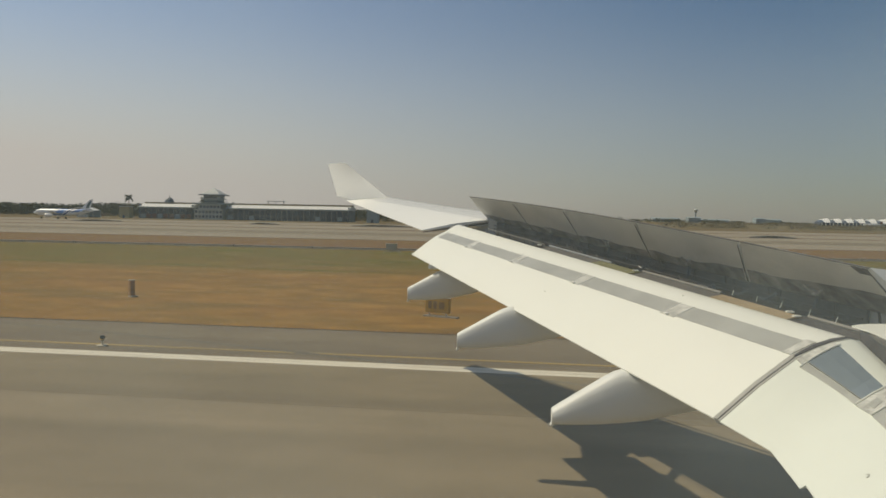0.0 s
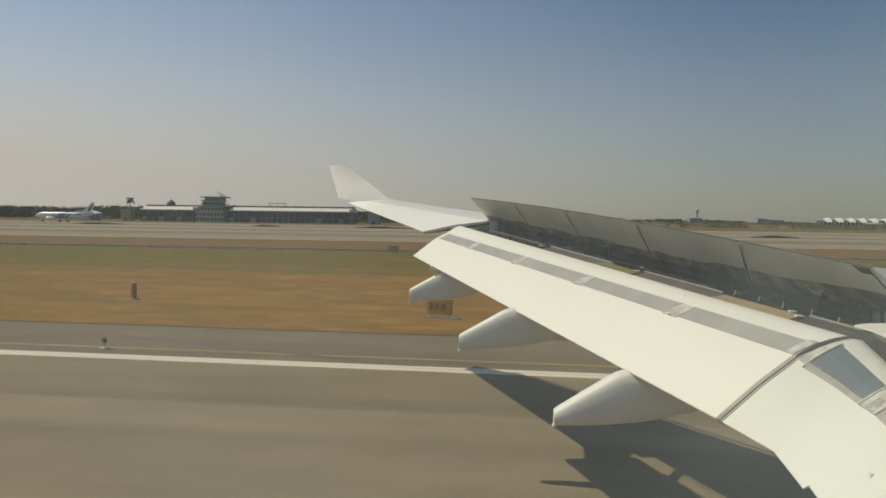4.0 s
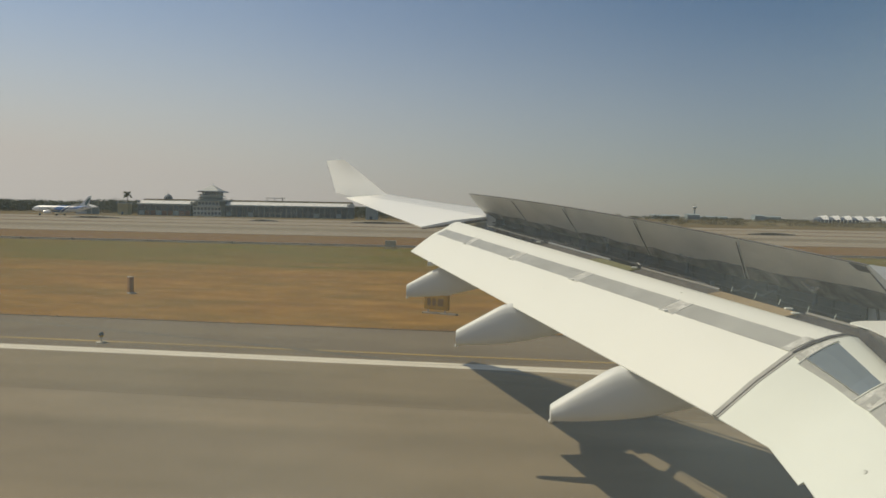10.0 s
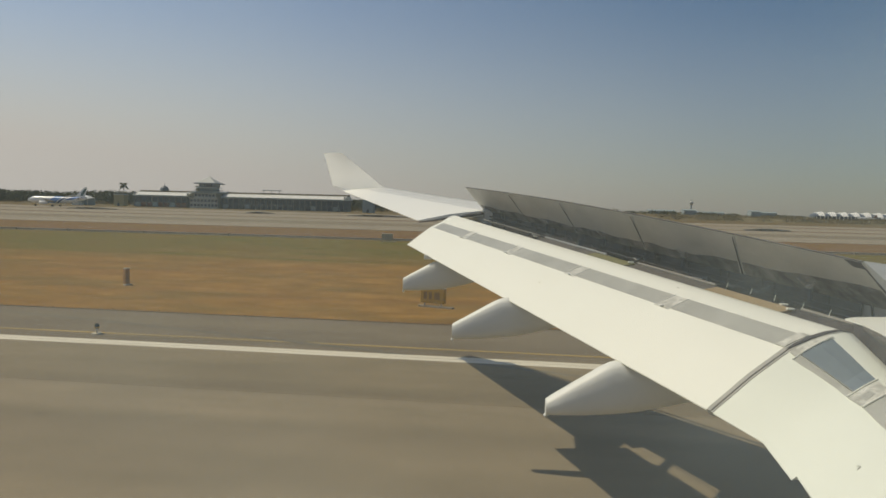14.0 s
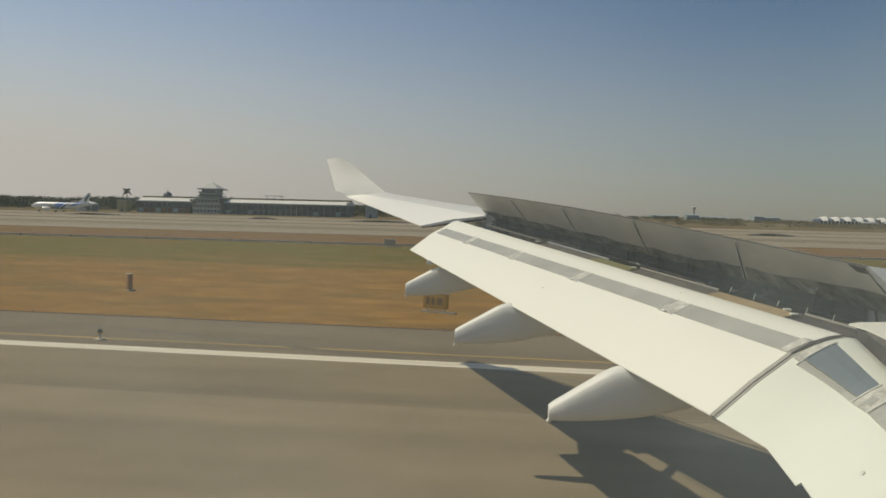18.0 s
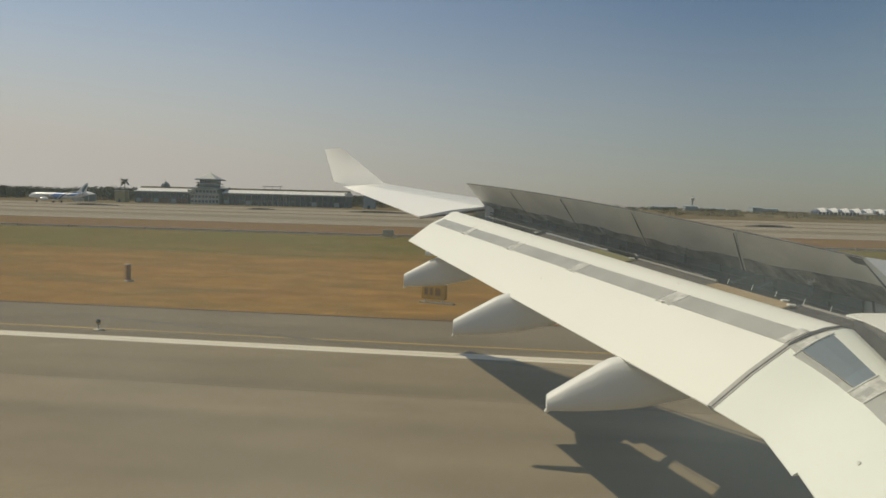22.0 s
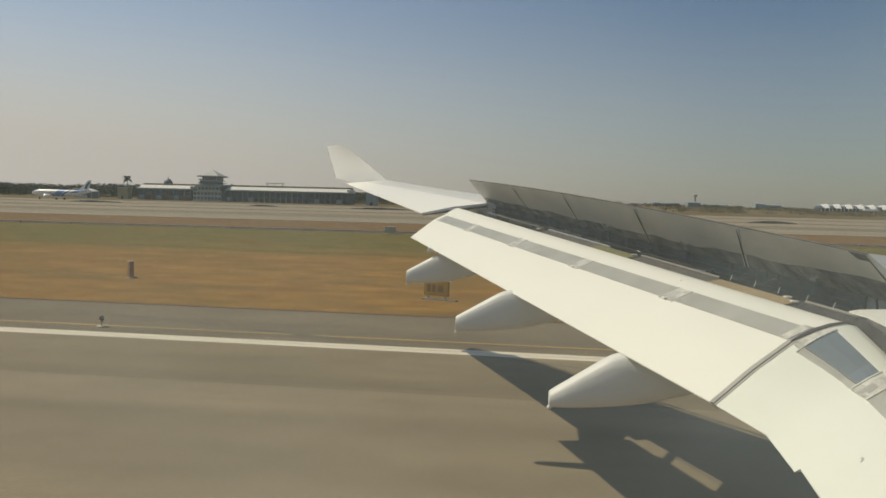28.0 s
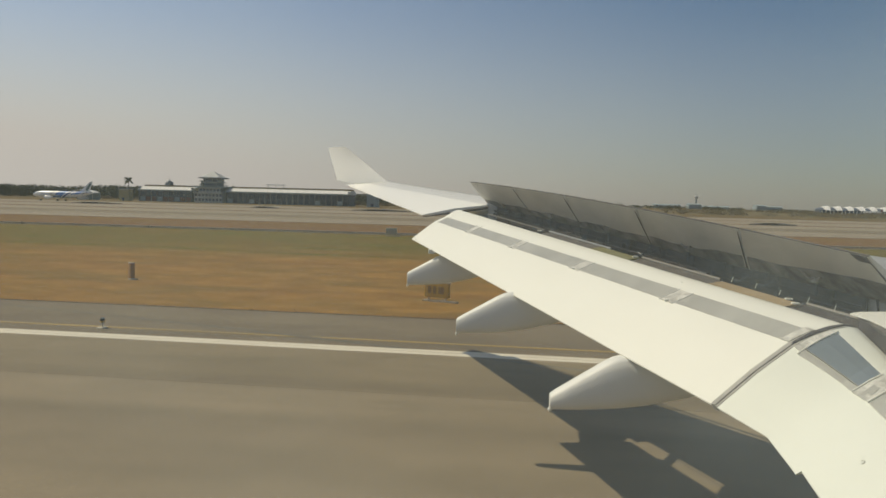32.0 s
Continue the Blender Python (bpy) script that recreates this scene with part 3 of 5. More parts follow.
CUTS = (0.0, 0.230, 0.430, 0.634, 0.834, 1.0)
S_BOW = V(0, 0, 0.085)


def spoiler_te(t):
    return lerp(S_O, S_I, t) + S_BOW * (4 * t * (1 - t) if t < 1 else 0)


def spoiler_hinge(t):
    return lerp(H_O, H_I, t + (0.05 * ((t - 0.834) / 0.166) if t > 0.834 else 0.0))


for a, b in zip(CUTS, CUTS[1:]):
    a, b = a + 0.0015, b - 0.0015
    nrm = (S_O - H_O).cross(ALONG).normalized()
    if nrm.x > 0:
        nrm = -nrm
    rings = []
    for i in range(7):
        t = lerp(a, b, i / 6)
        h, s = spoiler_hinge(t), spoiler_te(t)
        m = lerp(h, s, 0.55)
        rings.append([h + nrm * 0.05, m + nrm * 0.045, s + nrm * 0.008, s - nrm * 0.008, m - nrm * 0.05, h - nrm * 0.06])
    sp = part("spoiler", loft(rings), M_SPOILER, airliner, "raised grey spoiler panel", smooth=True)
    # dark mottled plate over the spoiler's lower part, taller towards the inboard end
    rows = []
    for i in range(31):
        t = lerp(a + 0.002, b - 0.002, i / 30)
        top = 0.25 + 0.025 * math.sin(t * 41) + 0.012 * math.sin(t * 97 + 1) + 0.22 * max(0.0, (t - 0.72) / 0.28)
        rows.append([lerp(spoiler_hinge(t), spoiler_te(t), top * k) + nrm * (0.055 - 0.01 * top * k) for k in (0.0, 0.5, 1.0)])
    part("lower_band", skin_patch(rows, 0.0, 0.006, up=nrm), M_BAND, sp, "dark mottled band along the spoiler's lower underside")
    part("spoiler_edge", tube([spoiler_te(lerp(a, b, i / 6)) for i in range(7)], 0.012, 6), M_DARK, sp, "dark spoiler edge seal")
    for t in (b,):
        part("end_seal", tube([lerp(spoiler_hinge(t), spoiler_te(t), f) + nrm * 0.04 for f in (0.0, 0.5, 0.97)], (0.012, 0.010, 0.006), 6), M_DARK, sp)
    for f in ((0.5,) if b - a < 0.19 else (0.45,)):
        t = lerp(a, b, f)
        h, s = spoiler_hinge(t), spoiler_te(t)
        foot = h - FWD * 0.08 + V(0, 0, -0.16)
        act = part("actuator", tube([foot, lerp(h, s, 0.10) + nrm * 0.05], (0.03, 0.022), 8), M_HOSE, sp, "spoiler actuator rod")
        for d, lo, hi in ((-0.010, 0.12, 0.30), (0.009, 0.14, 0.27), (0.002, 0.24, 0.10)):
            part("actuator_lug", tube([lerp(h, s, lo) + nrm * 0.065, lerp(spoiler_hinge(t + d), spoiler_te(t + d), hi) + nrm * 0.06], (0.024, 0.016), 6), M_FITTING, act)
        part("actuator_clevis", boxes((lerp(h, s, 0.16) + nrm * 0.07, (0.05, 0.11, 0.06)), bevel=0.014), M_FITTING, act, "dull grey actuator fitting")
        for d in (-0.35, 0.35):
            q = t + d * (b - a)
            part("hinge_arm", tube([spoiler_hinge(q) + V(-0.02, 0, -0.16), lerp(spoiler_hinge(q), spoiler_te(q), 0.04) + nrm * 0.05], 0.016, 6), M_DARK, sp)

# dark patch at the top corner of the innermost spoiler
rows = []
for f in (0.86, 0.92, 0.985):
    rows.append([lerp(spoiler_hinge(t), spoiler_te(t), f) + nrm * 0.052 * (1.25 - f) for t in (0.984 - 0.006 * (f - 0.86) / 0.125, 0.99, 0.996)])
part("corner_patch", skin_patch(rows, 0.004, 0.008, up=nrm), M_DARK, airliner, "dark patch on the innermost spoiler's corner")

# wing box: rear top edge on the hinge line, leading edge far ahead, closed behind by the spar


def box_ring(rear, le, up, depth):
    r, l = V(*rear), V(*le)
    pts = [r]
    for f, z in ((0.25, 0.8), (0.5, 1.0), (0.75, 0.75), (0.93, 0.35)):
        p = lerp(r, l, f)
        pts.append(p + V(0, 0, up * z))
    pts.append(l)
    for f, z in ((0.9, 0.55), (0.6, 1.0), (0.3, 1.0)):
        p = lerp(r, l, f)
        pts.append(p + V(0, 0, -depth * z))
    pts.append(r + V(0, 0, -depth * 0.85))
    return pts


hd = (H_I - H_O)
hin = H_I + hd * ((9.0 - 3.0) / 10.6)
wing = part("wing_box", loft([box_ring((-0.47, 19.62, 5.75), (2.12, 19.3, 5.40), 0.12, 0.34),
                              box_ring((2.05, 14.3, 5.28), (6.5, 14.0, 5.0), 0.12, 0.48),
                              box_ring((4.41, 9.02, 4.79), (11.2, 8.7, 4.4), 0.10, 0.75),
                              box_ring((hin.x + 0.04, 3.0, 4.30), (15.6, 3.0, 3.75), 0.12, 1.1),
                              box_ring((hin.x + 2.0, -0.3, 4.0), (18.2, -0.3, 3.5), 0.12, 1.2)]), M_WINGGREY, airliner,
            "grey-painted wing box", smooth=True)
# extended slats ahead of the leading edge, with a slot behind them
for (a, b) in ((0.0, 0.24), (0.245, 0.48), (0.485, 0.72), (0.725, 0.96)):
    pts = []
    for i in range(4):
        t = lerp(a, b, i / 3)
        e = lerp(V(-4.2, 27.2, 6.27), V(6.5, 14.0, 4.88), t)
        n = V(0.78, 0.62, 0)
        ch = lerp(0.10, 0.20, t)
        pts.append([e + n * 0.03 + V(0, 0, 0.05), e + n * (0.03 + ch * 0.5) + V(0, 0, 0.06), e + n * (0.03 + ch) + V(0, 0, -0.08), e + n * (0.03 + ch * 0.6) + V(0, 0, -0.12), e + n * 0.045 + V(0, 0, -0.02)])
    part("slat", loft(pts), M_WINGGREY, airliner, "extended grey leading edge slat", smooth=True)
# rear spar web, stiffeners, hydraulic pipes; the cavity's shade is in their colour
spar_top = [lerp(H_O, H_I, i / 12) + FWD * 0.02 for i in range(13)]
rows = [[p + V(0, 0, -0.02), p + V(0, 0, -0.48) - FWD * 0.02] for p in spar_top]
part("rear_spar", skin_patch(rows, 0.02, 0.03, up=-FWD), M_DARK, wing, "rear spar web, the cavity's shade put into its colour", smooth=False)
for i in range(13):
    p = lerp(H_O, H_I, (i + 0.5) / 13)
    part("spar_stiffener", boxes((p - FWD * 0.03 + V(0, 0, -0.24), (0.03, 0.03, 0.42))), M_DARK, wing)
for dz, r in ((-0.15, 0.018), (-0.24, 0.026), (-0.33, 0.014)):
    part("hydraulic_pipe", tube([lerp(H_O, H_I, i / 10) - FWD * (0.07 + 0.012 * math.sin(i * 2.1)) + V(0, 0, dz) for i in range(11)], r * 0.8, 6), M_DARK, wing)
rng = random.Random(31)
for i in range(26):
    t = 0.03 + 0.93 * (i + rng.uniform(-0.3, 0.3)) / 26
    p = lerp(H_O, H_I, t) - FWD * rng.uniform(0.08, 0.16) + V(0, 0, rng.uniform(-0.34, -0.12))
    q = lerp(H_O, H_I, t + rng.uniform(0.010, 0.026)) - FWD * rng.uniform(0.06, 0.14) + V(0, 0, rng.uniform(-0.36, -0.06))
    if i % 3 == 0:
        part("bracket_lug", boxes((p, (rng.uniform(0.05, 0.10), 0.05, rng.uniform(0.06, 0.13))), bevel=0.012), rng.choice((M_HOSE, M_DARK, M_HOSE)), wing)
    else:
        mid = lerp(p, q, 0.5) + V(-0.02, 0, rng.uniform(-0.09, 0.02))
        part("flexible_hose", tube([p, lerp(p, mid, 0.6) + V(0, 0, -0.02), mid, q], rng.uniform(0.010, 0.020), 6), rng.choice((M_DARK, M_HOSE, M_HOSE, M_DARK)), wing)
# shroud floor under the gap, open in two bays
for a, b in ((0.130, 0.158), (0.298, 0.40), (0.40, 0.54), (0.64, 0.765), (0.935, 1.0)):
    rows = []
    for i in range(5):
        t = lerp(a, b, i / 4)
        n0 = flap_at(t, k=8.2) + FWD * 0.03 + V(0, 0, 0.0)
        n1 = lerp(H_O, H_I, max(0.0, min(1.0, t * 1.02))) + V(0, 0, -0.42) - FWD * 0.03
        rows.append([n0, lerp(n0, n1, 0.5) + V(0, 0, -0.03), n1])
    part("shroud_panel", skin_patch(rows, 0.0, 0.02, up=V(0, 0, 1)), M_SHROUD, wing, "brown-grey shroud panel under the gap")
# added beam over the far half of the open bays, to trim their light
for a, b in ((0.0, 0.285),):
    rows = []
    for i in range(5):
        t = lerp(a, b, i / 4)
        n0 = flap_at(t, k=8.2) + FWD * lerp(0.60, 0.72, t / 0.285) + V(0, 0, -0.03)
        n1 = lerp(H_O, H_I, max(0.0, min(1.0, t * 1.02))) + V(0, 0, -0.42) - FWD * 0.03
        rows.append([n0, lerp(n0, n1, 0.5), n1])
    part("shadow_trim_beam", skin_patch(rows, 0.0, 0.02, up=V(0, 0, 1)), M_DARK, wing, "added beam that trims the light gaps in the wing's shadow")
# added panel outboard of the flap: closes a lit wedge in the wing's shadow
rows = []
for t in (-0.075, -0.03, 0.01):
    base = lerp(TE_O, TE_I, t) + FWD * 1.52 + V(0, 0, 0.60)
    rows.append([base, base + FWD * 0.45, lerp(H_O, H_I, max(0.0, t)) + V(0, 0, -0.38) + (TE_O - TE_I) * max(0.0, -t) * 0.4])
part("shroud_panel", skin_patch(rows, 0.0, 0.03, up=V(0, 0, 1)), M_DARK, wing)
# added plate, hidden behind the flap end, that blocks a sliver of sunlight
rows = [[V(-2.0, 18.02, 4.90), V(-1.2, 18.34, 5.20)], [V(-2.08, 18.95, 5.04), V(-0.9, 19.2, 5.38)]]
part("shadow_gap_plate", skin_patch(rows, 0.0, 0.02, up=V(0, 0, 1)), M_DARK, wing, "added plate closing a lit gap in the shadow of the flap's outer end")
for t in (0.32, 0.40, 0.53, 0.62, 0.75, 0.92):
    n0 = flap_at(t, k=7.6)
    n1 = lerp(H_O, H_I, t) + V(0, 0, -0.35)
    part("shroud_rib", tube([n0 + FWD * 0.02, lerp(n0, n1, 0.5) + V(0, 0, 0.03), n1], 0.035, 6), M_SHROUD, wing)
for t in (0.805, 0.842, 0.876, 0.913, 0.945, 0.974):
    p = flap_at(t, k=6.9) + FWD * 0.41 + V(0, 0, 0.05)
    part("static_pin", tube([p, p + V(0.015, -0.02, 0.075)], (0.005, 0.0035), 5), M_WING, wing)

# outer wing with drooped aileron
OW = dict(le0=V(2.12, 19.3, 5.40), te0=V(-2.306, 19.0, 5.406), le1=V(-4.82, 27.8, 6.52), te1=V(-6.451, 27.8, 6.338))


def outer_ring(t):
    le, te = lerp(OW["le0"], OW["le1"], t), lerp(OW["te0"], OW["te1"], t)
    hz = lerp(0.335, 0.035, t)
    th = lerp(0.30, 0.10, t)
    hinge = lerp(te, le, 0.40)
    return [hinge + V(0, 0, hz * 0.95), lerp(te, le, 0.55) + V(0, 0, hz * 1.15), lerp(te, le, 0.75) + V(0, 0, hz * 1.05),
            lerp(te, le, 0.93) + V(0, 0, hz * 0.55), le, lerp(te, le, 0.9) + V(0, 0, -th * 0.45),
            lerp(te, le, 0.65) + V(0, 0, -th * 0.8), hinge + V(0, 0, -th * 0.5)]


ow = part("outer_wing", loft([outer_ring(i / 8) for i in range(9)]), M_OUTER, airliner, "pale grey outer wing skin", smooth=True)
for a, b in ((0.0, 0.468), (0.470, 0.94)):
    rings = []
    for i in range(7):
        t = lerp(a, b, i / 6)
        le, te = lerp(OW["le0"], OW["le1"], t), lerp(OW["te0"], OW["te1"], t)
        hz = lerp(0.335, 0.035, t)
        th = lerp(0.26, 0.09, t)
        hinge = lerp(te, le, 0.395)
        rings.append([te + V(0, 0, 0.012), lerp(te, hinge, 0.5) + V(0, 0, hz * 0.62), hinge + V(0, 0, hz * 0.96),
                      hinge + V(0, 0, hz * 0.60 - 0.035), lerp(te, hinge, 0.5) + V(0, 0, hz * 0.40 - 0.03), te - V(0, 0, 0.012)])
    part("aileron", loft(rings), M_WINGLET, airliner, "cream-white aileron drooped at the wing's outer edge", smooth=True)
# tip fence and winglet
le, te = OW["le1"], OW["te1"]
part("wing_tip", loft([outer_ring(0.94)[:], outer_ring(1.0)]), M_WINGLET, airliner, smooth=True)
# dark tube that stands for the shaded underside of the aileron's inner edge
edge = [lerp(OW["te0"], lerp(OW["te0"], OW["le0"], 0.4) + V(0, 0, 0.30), f) + V(-0.02, -0.03, -0.05) for f in (0.02, 0.35, 0.7, 1.0)]
part("aileron_end_shade", tube(edge, (0.012, 0.03, 0.04, 0.04), 6), M_DARK, airliner, "dark tube painting the shade under the aileron's inner end")
part("tip_trailing_edge", loft([[lerp(OW["te0"], OW["te1"], t) + V(0, 0, 0.01), lerp(lerp(OW["te0"], OW["te1"], t), lerp(OW["le0"], OW["le1"], t), 0.4) + V(0, 0, 0.045),
                                 lerp(lerp(OW["te0"], OW["te1"], t), lerp(OW["le0"], OW["le1"], t), 0.4) - V(0, 0, 0.04)] for t in (0.942, 1.0)]), M_WINGLET, airliner)


WL_ROOT_LE, WL_TIP_LE = V(-4.737, 27.2, 6.534), V(-6.591, 28.3, 7.86)
WL_ROOT_TE, WL_TIP_TE = V(-6.869, 28.0, 6.53), V(-7.541, 29.1, 7.881)


def winglet_ring(f):
    le, te = lerp(WL_ROOT_LE, WL_TIP_LE, f), lerp(WL_ROOT_TE, WL_TIP_TE, f)
    th = lerp(0.09, 0.035, f)
    o = V(0, 0.74, -0.67)
    return [te, lerp(te, le, 0.4) - o * th * 0.8, lerp(te, le, 0.8) - o * th, le, lerp(te, le, 0.8) + o * th * 0.7, lerp(te, le, 0.4) + o * th * 0.6]


foot = winglet_ring(-0.10)
rg = [[lerp(p, foot[3], 0.55 - 0.11 * abs(i - 3)) if i != 3 else p for i, p in enumerate(foot)]]
rg += [winglet_ring(f) for f in (0, 0.25, 0.5, 0.75, 0.96)]
tipr = winglet_ring(1.0)
mid = sum(tipr, V(0, 0, 0)) / len(tipr)
rg.append([lerp(p, mid, 0.05) for p in tipr])
wl = part("winglet", loft(rg), M_WINGLET, airliner, "cream-white upturned winglet", smooth=True)
for f in (0.1, 0.42, 0.78):
    p = winglet_ring(f)[0]
    part("static_wick", tube([p, p + V(-0.07, 0.01, 0.0)], (0.012, 0.006), 5), M_DARK, wl)
for t in (0.2, 0.45, 0.7):
    p = lerp(OW["te0"], OW["te1"], t)
    part("static_wick", tube([p, p + V(-0.14, 0.03, -0.01)], (0.010, 0.004), 5), M_DARK, ow)


# flap track fairings: pods under the flap, blunt at the tail
def fairing(y, tail, tail_h, crown, belly, length, width, label):
    """tail: x, z of the tail's upper corner; crown: x, z where the ridge meets the flap; belly: drop of the keel."""
    rings = []
    fc = (crown[0] - tail[0]) / length
    for f in (0.0, 0.02, 0.08, fc * 0.5, fc * 0.8, fc * 0.93, fc * 0.98, fc * 1.05, fc * 1.12, fc * 1.22, fc * 1.4, 0.6, 0.8, 1.0):
        x = tail[0] + length * f
        g = min(1.0, (x - tail[0]) / (crown[0] - tail[0]))
        zt = lerp(tail[1], crown[1], g) - 0.030 * min(1.0, max(0.0, x - crown[0]) / 0.24) ** 1.5 + 0.20 * max(0.0, x - crown[0] - 0.24)
        zt -= 0.03 * max(0.0, 1 - abs(x - crown[0]) / 0.09)
        zb = tail[1] - tail_h + belly * (f ** 2.2)
        w = width * (0.5 + 0.5 * math.sin(math.pi * min(1, f * 0.95 + 0.05) * 0.62))
        if f == 0.0:
            zt, zb, w = zt - 0.006, zb + 0.008, w * 0.9
        ring = []
        for a in range(16):
            u = 2 * math.pi * a / 16
            cx, cz = math.cos(u), math.sin(u)
            e = 0.62 if cz > 0 else 0.7
            yy = math.copysign(abs(cx) ** e, cx) * w * (1.0 if cz < 0.2 else 0.92)
            zz = math.copysign(abs(cz) ** e, cz)
            ring.append(V(x, y + yy, (zt + zb) / 2 + zz * (zt - zb) / 2))
        rings.append(ring)
    fa = part("flap_track_fairing", loft(rings), M_FAIRING, airliner, label, smooth=True)
    xs = tail[0] + length * 0.45
    part("fairing_drain", tube([V(tail[0] + 0.02, y, tail[1] - tail_h), V(tail[0] - 0.01, y, tail[1] - tail_h - 0.03)], (0.03, 0.022), 8), M_FAIRING, fa)
    return fa


fairing(16.28, (-2.29, 4.128), 0.29, (-1.51, 4.575), 0.33, 1.9, 0.20, "pale grey pod under the outer flap end")
fairing(11.8, (-0.81, 3.845), 0.25, (0.02, 4.335), 0.80, 2.9, 0.23, "pale grey glossy pod under the flap")
fairing(8.55, (0.57, 3.507), 0.18, (1.365, 4.035), 0.80, 2.9, 0.24, "pale grey pod under the inner flap end")
part("flap_end_fitting", boxes((V(-1.72, 16.30, 4.63), (0.18, 0.20, 0.10)), bevel=0.02), M_WING, flap)

# seal between the two flaps
rows = [[flap_at(1.0, k=k) + ALONG * d for d in (0.005, 0.056)] for k in (0, 1, 2, 3, 4, 5, 6)]
part("flap_seal", skin_patch(rows, 0.012, 0.06), M_SEAL, airliner, "grey rubber seal between two flaps")
rows = [[flap_at(1.0, k=k) + ALONG * d for d in (0.064, 0.09)] for k in (0, 1, 2, 3, 4, 5, 6)]
part("flap_seal", skin_patch(rows, 0.006, 0.05), M_SEAL, airliner)
part("seal_cap", skin_patch([[flap_at(t, k=k) for k in (2.02, 2.3, 2.7, 3.0, 3.25)] for t in (0.990, 0.9995)], 0.014, 0.02), M_BRACKET, airliner, "pale scuffed cap at the flap's end")
part("seal_gap", skin_patch([[flap_at(1.0, k=k) + ALONG * lerp(0.045 - w, 0.05 + w, u) for u in (0, 0.5, 1)] for k, w in ((2.0, 0.004), (2.3, 0.016), (3.0, 0.026), (4.0, 0.022), (5.0, 0.012), (6.0, 0.006))],
                            0.017, 0.02), M_DARK, airliner, "dark open gap in the seal")
part("seal_groove", tube([flap_at(1.0, k=k) + ALONG * 0.060 + V(0, 0, 0.008) for k in (0.02, 1, 2, 3, 4, 5, 6)], 0.006, 6), M_DARK, airliner)

# inboard flap, unswept towards the fuselage
IN_BASE = (TE_I + ALONG * 0.092, V(2.346, 6.40, 3.79), V(2.315, 5.72, 3.735), V(2.24, 5.0, 3.69), V(2.10, 3.0, 3.60), V(2.0, 0.35, 3.45))
IN_DIR = (FWD, V(0.96, 0.28, 0), V(0.985, 0.17, 0), V(1, 0.05, 0), V(1, 0, 0), V(1, 0, 0))
IN_SC = (1.0, 0.80, 0.74, 0.72, 0.72, 0.72)


def inboard_at(s, k, lift=0.0):
    i = int(min(s, len(IN_BASE) - 2))
    f = s - i
    base, d, sc = lerp(IN_BASE[i], IN_BASE[i + 1], f), lerp(IN_DIR[i], IN_DIR[i + 1], f), lerp(IN_SC[i], IN_SC[i + 1], f)
    j = int(min(k, len(PROF_I) - 2))
    p = lerp(Vector(PROF_I[j]), Vector(PROF_I[j + 1]), k - j)
    return base + d * p[0] * sc + V(0, 0, p[1] * sc + lift)


def inboard_ring(s):
    """A section of the inboard flap; its trailing edge steps forward past the notch."""
    ring = [inboard_at(s, k) for k in range(len(PROF_I))]
    if s > 2.075:
        ring[0], ring[-1] = inboard_at(s, 0.13), inboard_at(s, 0.13) + V(0, 0, -0.012)
    return ring


inflap = part("inboard_flap", loft([inboard_ring(s) for s in (0, 0.5, 1, 1.5, 2, 2.07, 2.08, 3, 4, 5)]), M_INFLAP, airliner,
              "cream-white lowered inboard flap", smooth=True)
def inboard_quad(a, b, c, d, n=4):
    """A grid of skin points between four corners given as span and chord places: a-b along one end, d-c along the other."""
    rows = []
    for i in range(n + 1):
        u = i / n
        p, q = lerp(Vector(a), Vector(d), u), lerp(Vector(b), Vector(c), u)
        rows.append([inboard_at(*lerp(p, q, j / n)) for j in range(n + 1)])
    return rows


part("flap_window_panel", skin_patch(inboard_quad((0.16, 2.12), (0.10, 3.85), (1.14, 3.85), (1.25, 2.46)), 0.006, 0.015), M_BLUEPANEL, inflap,
     "polished panel with the sky's reflection put into its blue-grey colour")
part("strip_panel", skin_patch(inboard_quad((0.175, 1.87), (0.165, 2.09), (1.255, 2.43), (1.28, 2.08)), 0.005, 0.015), M_STRIP, inflap)
part("panel_edge", tube([inboard_at(lerp(0.165, 1.255, f), lerp(2.105, 2.445, f), 0.012) for f in (0, 0.33, 0.66, 1)], 0.006, 5), M_SEALDARK, inflap)
for (s0, k0), (s1, k1) in (((0.165, 1.85), (0.085, 3.9)), ((1.295, 2.05), (1.155, 3.88)), ((1.64, 2.2), (1.52, 3.9))):
    part("bracket_rib", tube([inboard_at(lerp(s0, s1, f), lerp(k0, k1, f), 0.014) for f in (0, 0.25, 0.5, 0.75, 1)], 0.009, 6), M_WING, inflap, "pale raised rib beside the panel")
part("bracket_plate", skin_patch(inboard_quad((1.31, 2.08), (1.175, 3.86), (1.51, 3.86), (1.63, 2.25)), 0.010, 0.02), M_BRACKET, inflap)
part("bracket_stain", skin_patch(inboard_quad((1.40, 2.5), (1.34, 3.0), (1.46, 3.1), (1.54, 2.55)), 0.0125, 0.004), M_STRIP, inflap, "dull grease stain")
part("strip_panel", skin_patch(inboard_quad((1.66, 2.25), (1.55, 3.7), (3.0, 3.4), (3.0, 2.2), 6), 0.008, 0.015), M_STRIP, inflap)
part("seal_plate", skin_patch(inboard_quad((0.012, 1.95), (0.012, 3.8), (0.075, 3.75), (0.14, 1.95)), 0.012, 0.02), M_BRACKET, inflap, "scuffed grey plate beside the seal")
hook = [inboard_at(2.564, 1.136) + (inboard_at(2.604, 1.136) - inboard_at(2.564, 1.136)).normalized() * 0.022 * math.cos(a) + (inboard_at(2.564, 1.236) - inboard_at(2.564, 1.136)).normalized() * 0.022 * math.sin(a) for a in (-0.5, 0.4, 1.3, 2.2, 3.1)]
